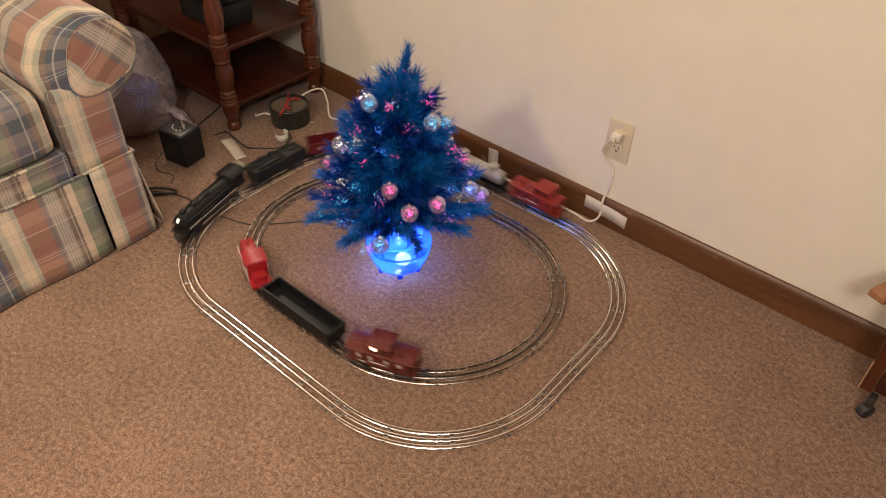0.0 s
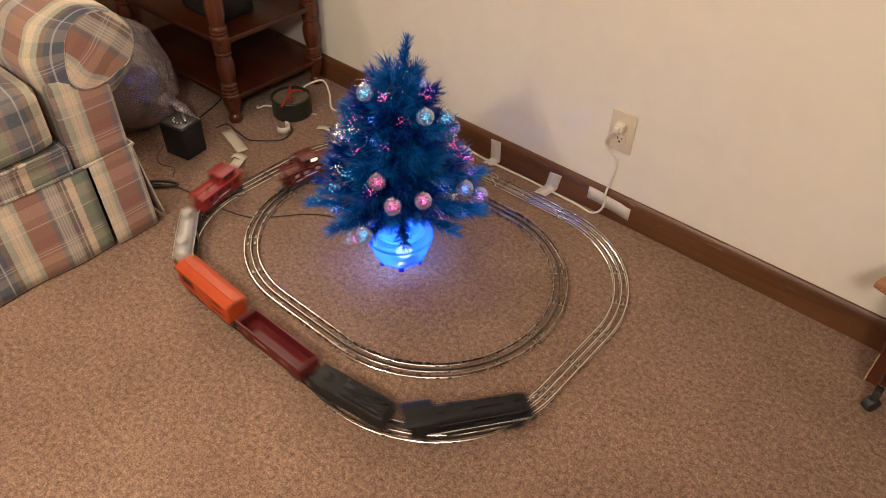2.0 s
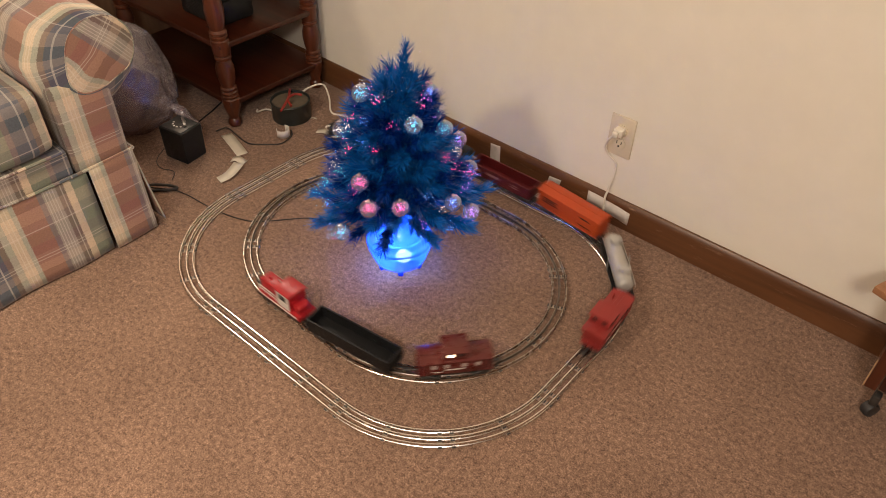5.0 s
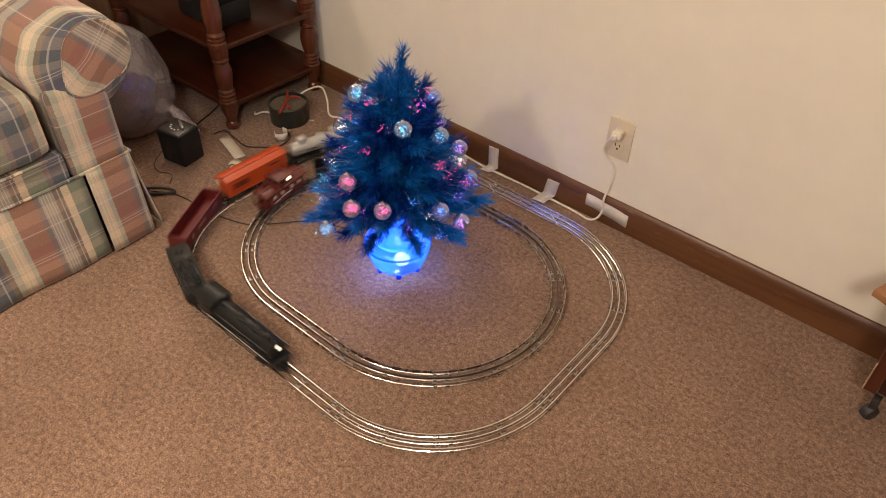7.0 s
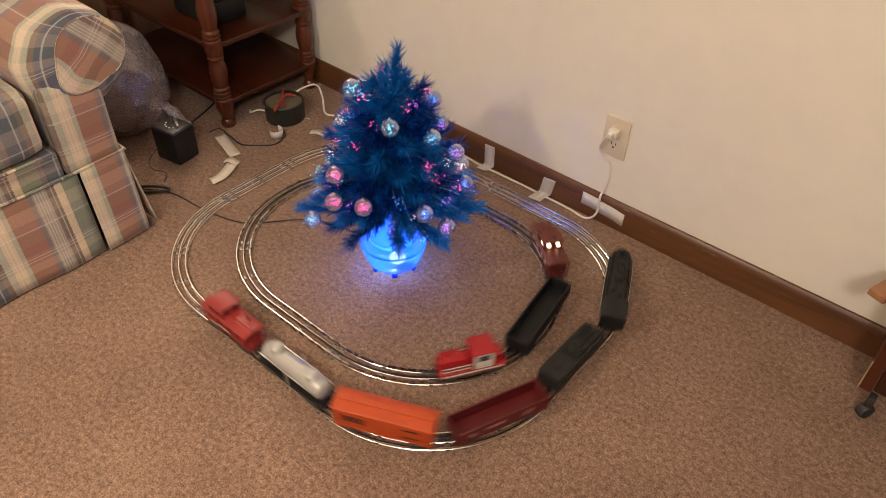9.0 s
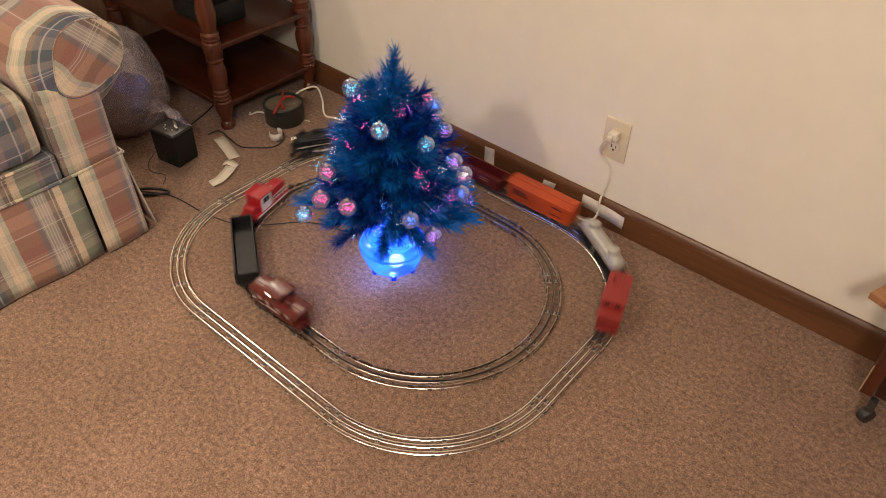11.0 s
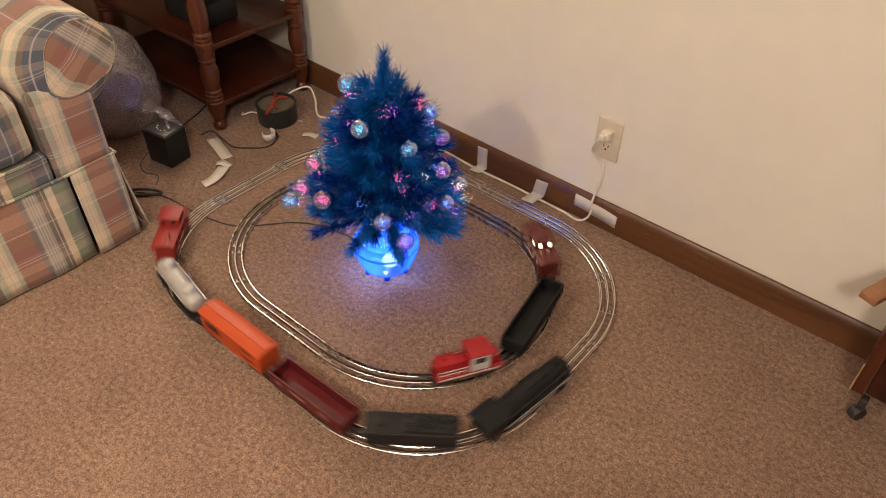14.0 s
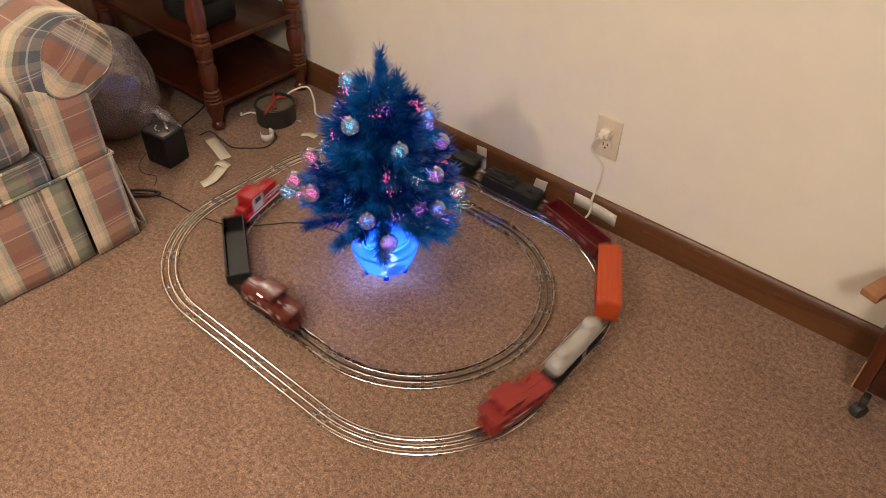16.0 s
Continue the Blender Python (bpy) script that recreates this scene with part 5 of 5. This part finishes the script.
# ---- small things on the carpet ----
def transformer():
    root = empty("power_transformer", pose(-0.826, -0.080, 0, 0, 0, 10), "black metal toy train transformer with a control dial", "transformer")
    bm = bmesh.new()
    tmp = bmesh.new()
    bmesh.ops.create_cube(tmp, size=1)
    bmesh.ops.scale(tmp, vec=(0.094, 0.082, 0.106), verts=tmp.verts)
    for v in tmp.verts:
        if v.co.z < 0:
            v.co.x *= 0.97
            v.co.y *= 0.97
    bmesh.ops.bevel(tmp, geom=tmp.edges[:], offset=0.004, segments=3, profile=0.5, affect="EDGES")
    bmesh.ops.translate(tmp, vec=(0, 0, 0.055), verts=tmp.verts)
    join(bm, tmp)
    case = part("case", bm, BLACK, root)
    part("faceplate", box(bmesh.new(), 0.082, 0.070, 0.0022, (0, 0, 0.1092), 0.001), DARKSTEEL, root, "dark shiny top plate")
    bm = bmesh.new()
    for i in range(6):
        w = radians(200 + 28 * i)
        lathe(bm, [(0.0030, 0.110), (0.0030, 0.1118), (0.0018, 0.1123)], 10, pose(0.024 * math.cos(w), 0.024 * math.sin(w) + 0.008, 0))
    part("contact", bm, STEEL, root)
    bm = box(bmesh.new(), 0.052, 0.008, 0.007, (0.0, 0.014, 0.1165), 0.002, pose(0, 0, 0, 0, 0, -34))
    lathe(bm, [(0.006, 0.110), (0.006, 0.117)], 12, pose(0.008, 0.012, 0))
    part("lever", bm, STEEL, root, "bright metal control lever")
    bm = box(bmesh.new(), 0.012, 0.026, 0.010, (-0.047, 0.006, 0.060), 0.002)
    part("binding_post", bm, BLACK, root)
    return root


transformer()


def spool_tin():
    root = empty("round_tin", pose(-0.764, 0.288, 0), "dark round open tin holding a red-handled tool", "tin")
    r, h = 0.064, 0.066
    bm = lathe(bmesh.new(), [(r - 0.002, 0.0), (r, 0.003), (r, h - 0.004), (r + 0.0015, h - 0.002), (r, h), (r - 0.004, h), (r - 0.004, h - 0.010)], 40, cap=False)
    part("wall", bm, TINGREEN, root)
    part("inside", lathe(bmesh.new(), [(r - 0.004, 0.002), (r - 0.004, h - 0.009), (r - 0.022, h - 0.007), (0.022, h - 0.011), (0.010, h - 0.013)], 36), TAN, root, "tan wound cord inside")
    bm = bmesh.new()
    for a in (-14, 10):
        w = radians(a)
        sweep(bm, smooth_path([(0.040, -0.046 + 0.1 * w, h + 0.002), (0.010, -0.016, h + 0.010), (-0.012 + 0.06 * w, 0.022, h + 0.008), (-0.020 + 0.14 * w, 0.046, h - 0.002)]), round_section(0.0042, 8))
    part("tool_handle", bm, REDRUBBER, root, "red rubber tool handle")
    return root


spool_tin()


def tape_strip(label, pts, width, mat, curl=None):
    """A thin ribbon of tape along pts, lying across the given side vectors."""
    path = smooth_path(pts, 5)
    bm = bmesh.new()
    rows = []
    for i, p in enumerate(path):
        d = (path[min(i + 1, len(path) - 1)] - path[max(0, i - 1)]).normalized()
        s = Vector(curl) if curl else d.cross(Vector((0, 0, 1))).normalized()
        jag = 0.0012 * noise.noise(Vector((i * 1.7, p.x * 40, 0)))
        rows.append((bm.verts.new(p + s * (width / 2 + jag)), bm.verts.new(p - s * (width / 2 - jag))))
    for a, b in zip(rows, rows[1:]):
        bm.faces.new((a[0], b[0], b[1], a[1]))
    ob = part("tape", bm, mat)
    sm = ob.modifiers.new("thick", "SOLIDIFY")
    sm.thickness = 0.0005
    return tagged(ob, label, "tape", "scraps of tape")


tape_strip("flat strip of beige masking tape on the carpet", [(-0.830, 0.070, 0.004), (-0.764, 0.052, 0.006), (-0.697, 0.033, 0.004)], 0.036, TAPE)
tape_strip("crumpled scrap of beige masking tape", [(-0.700, -0.006, 0.004), (-0.683, 0.004, 0.010), (-0.655, 0.010, 0.004)], 0.026, TAPE)
tape_strip("torn curling scrap of beige masking tape", [(-0.640, -0.098, 0.004), (-0.634, -0.070, 0.008), (-0.640, -0.042, 0.012), (-0.650, -0.014, 0.018)], 0.034, TAPE)
tape_strip("small scrap of beige masking tape on carpet", [(-0.632, 0.280, 0.004), (-0.610, 0.292, 0.007), (-0.585, 0.300, 0.004)], 0.026, TAPE)
tape_strip("tiny white paper scrap on the carpet", [(-0.706, 0.318, 0.004), (-0.698, 0.322, 0.008), (-0.690, 0.330, 0.004)], 0.008, TAPE)
ring = [(-0.690 + 0.020 * math.cos(radians(a)), 0.190 + 0.020 * math.sin(radians(a)), 0.017 + a * 0.00001) for a in range(-150, 150, 25)]
tape_strip("loose curled ring of white tape standing on carpet", ring, 0.026, PALETAPE, (0, 0, 1))


def wall_y(x, off=0.0):
    return 0.527 + math.tan(radians(TURN)) * x - off


def floor_to_board_tape(label, x, wide, up, out, lean):
    y = wall_y(x, 0.015)
    tape_strip(label, [(x + lean * 0.5, y - 0.0012, up), (x + lean * 0.2, y - 0.0016, up * 0.5), (x, y - 0.003, 0.012), (x - 0.004, y - 0.014, 0.0085), (x - 0.010, y - out, 0.0045)], wide, PALETAPE, (1, 0.1, 0))


floor_to_board_tape("pale tape patch holding the cord at the baseboard", -0.082, 0.034, 0.078, 0.030, -0.006)
floor_to_board_tape("pale tape patch holding the cord at the baseboard", 0.125, 0.038, 0.062, 0.044, 0.018)
yb = wall_y(0.31, 0.0155)
tape_strip("long strip of pale tape across cord and baseboard", [(0.245, yb - 0.001, 0.056), (0.290, yb - 0.0015, 0.055), (0.302, yb - 0.007, 0.053), (0.314, yb - 0.0015, 0.051), (0.378, yb - 0.001, 0.042)], 0.038, PALETAPE, (0, 0.05, 1))

cord("lamp_cord", [(0.300, 0.488, 0.288), (0.285, 0.492, 0.268), (0.270, 0.508, 0.230), (0.280, 0.515, 0.205), (0.302, 0.520, 0.185), (0.306, 0.517, 0.150), (0.300, 0.512, 0.105), (0.300, 0.502, 0.080), (0.302, 0.502, 0.050), (0.296, 0.496, 0.022), (0.272, 0.490, 0.006), (0.220, 0.497, 0.0042), (0.130, 0.498, 0.0055), (0.050, 0.502, 0.0042), (-0.060, 0.498, 0.0055), (-0.120, 0.500, 0.0042), (-0.250, 0.506, 0.0042), (-0.420, 0.470, 0.0042), (-0.560, 0.425, 0.0042), (-0.640, 0.402, 0.0042), (-0.684, 0.391, 0.0042), (-0.730, 0.425, 0.030), (-0.775, 0.440, 0.055), (-0.80, 0.395, 0.050), (-0.815, 0.36, 0.030), (-0.84, 0.33, 0.010)], 0.0032, CORDWHITE, "white electric cord taped along the baseboard", "electric cord")
cord("track_wire", [(-0.800, -0.260, 0.003), (-0.752, -0.250, 0.004), (-0.700, -0.215, 0.003), (-0.640, -0.200, 0.003), (-0.562, -0.194, 0.003), (-0.480, -0.178, 0.002), (-0.411, -0.150, 0.002), (-0.360, -0.095, 0.002), (-0.317, -0.045, 0.002), (-0.256, -0.006, 0.003), (-0.15, 0.020, 0.003), (-0.06, 0.010, 0.003)], 0.0016, CORDBLACK, "thin dark wire running under the tracks to the tree", "wire")
cord("thick_lead", [(-0.775, -0.290, 0.006), (-0.765, -0.262, 0.010), (-0.740, -0.235, 0.012), (-0.712, -0.212, 0.010), (-0.690, -0.204, 0.008), (-0.700, -0.222, 0.006), (-0.735, -0.258, 0.006), (-0.760, -0.290, 0.005)], 0.0042, CORDBLACK, "looped black lead beside the sofa skirt", "lead")
cord("black_cable", [(-0.870, 0.060, 0.003), (-0.861, 0.096, 0.003), (-0.800, 0.090, 0.003), (-0.738, 0.085, 0.003), (-0.700, 0.110, 0.003), (-0.660, 0.153, 0.003), (-0.670, 0.205, 0.003), (-0.695, 0.225, 0.004)], 0.0022, CORDBLACK, "thin black cord curling over the carpet", "cord")
cord("black_cable", [(-0.895, -0.050, 0.020), (-0.920, 0.000, 0.004), (-0.960, 0.060, 0.003), (-0.990, 0.140, 0.003), (-1.05, 0.26, 0.003)], 0.0026, CORDBLACK, "black transformer cord running under the table", "cord")
cord("black_cable", [(-0.880, -0.12, 0.020), (-0.865, -0.160, 0.004), (-0.820, -0.175, 0.003), (-0.775, -0.160, 0.003), (-0.740, -0.190, 0.003)], 0.0012, CORDBLACK, "thin dark wire from the transformer", "wire")
cord("white_lead", [(-0.826, 0.262, 0.010), (-0.850, 0.245, 0.012), (-0.868, 0.225, 0.004), (-0.880, 0.235, 0.004)], 0.0030, CORDWHITE, "short white lead beside the tin", "lead")


# ---- the wall outlet ----
def outlet():
    root = empty("wall_outlet", pose(0.302, wall_y(0.302), 0.268, 0, 0, TURN), "ivory duplex wall outlet with a plug in it", "wall outlet")
    bm = bmesh.new()
    tmp = bmesh.new()
    bmesh.ops.create_cube(tmp, size=1)
    bmesh.ops.scale(tmp, vec=(0.071, 0.006, 0.115), verts=tmp.verts)
    bmesh.ops.bevel(tmp, geom=tmp.edges[:], offset=0.0022, segments=3, profile=0.5, affect="EDGES")
    bmesh.ops.translate(tmp, vec=(0, -0.003, 0), verts=tmp.verts)
    join(bm, tmp)
    part("faceplate", bm, IVORY, root)
    for z in (-0.0195, 0.0195):
        bm = lathe(bmesh.new(), [(0.0172, 0), (0.0172, 0.0018), (0.0162, 0.0024)], 28, pose(0, -0.006, z, 90, 0, 0))
        for v in bm.verts:
            v.co.z = max(z - 0.0142, min(z + 0.0142, v.co.z))
        rec = part("receptacle", bm, IVORY, root)
        if z < 0:
            bm = bmesh.new()
            box(bm, 0.0022, 0.0010, 0.0085, (-0.0063, -0.0087, z + 0.003))
            box(bm, 0.0022, 0.0010, 0.0070, (0.0063, -0.0087, z + 0.003))
            box(bm, 0.0050, 0.0010, 0.0050, (0, -0.0087, z - 0.0075), 0.0004, seg=1)
            part("slot", bm, DARKHOLE, rec)
    part("screw", lathe(bmesh.new(), [(0.0032, 0), (0.0028, 0.0012)], 14, pose(0, -0.006, 0, 90, 0, 0)), IVORY, root)
    bm = bmesh.new()
    box(bm, 0.026, 0.022, 0.022, (0, -0.0185, 0.0195), 0.004)
    box(bm, 0.016, 0.012, 0.016, (-0.003, -0.034, 0.0180), 0.004)
    part("plug", bm, CORDWHITE, root, "white plug with its cord")
    return root


outlet()


# ---- the wooden stand on casters by the wall ----
def wooden_stand():
    root = empty("wooden_stand", pose(1.05, 0.31, 0), "brown wooden stand with a chipped leg on a caster", "stand")
    part("side_panel", box(bmesh.new(), 0.024, 0.175, 0.47, (0.006, 0.098, 0.298), 0.002), LEGWOOD, root)
    part("front_panel", box(bmesh.new(), 0.50, 0.020, 0.36, (0.270, 0.022, 0.250), 0.002), TABLEWOOD, root)
    part("arm", box(bmesh.new(), 0.036, 0.180, 0.016, (0.018, 0.090, 0), 0.002, pose(-0.078, 0.020, 0.292, 0, 0, -19)), DESKWOOD, root, "light brown wooden arm board")
    part("bracket", box(bmesh.new(), 0.050, 0.030, 0.018, (-0.028, 0.170, 0.290), 0.002), DESKWOOD, root)
    bm = bmesh.new()
    for i in range(7):
        box(bm, 0.003, 0.006 + 0.002 * (i % 2), 0.012, (-0.0072, 0.012 + 0.002 * (i % 3), 0.070 + 0.011 * i), 0.001, seg=1)
    part("chipped_edge", bm, RAWWOOD, root, "chipped edge of pale bare wood")
    caster = part("caster", lathe(bmesh.new(), [(0.008, -0.011), (0.016, -0.010), (0.018, -0.005), (0.018, 0.005), (0.016, 0.010), (0.008, 0.011)], 24, pose(0.026, 0.006, 0.018, 90, 0, 55)), RUBBER, root, "black rubber caster wheel")
    part("fork", box(bmesh.new(), 0.016, 0.024, 0.034, (0.026, 0.010, 0.044), 0.003), DARKSTEEL, caster)
    return root


wooden_stand()

motions()
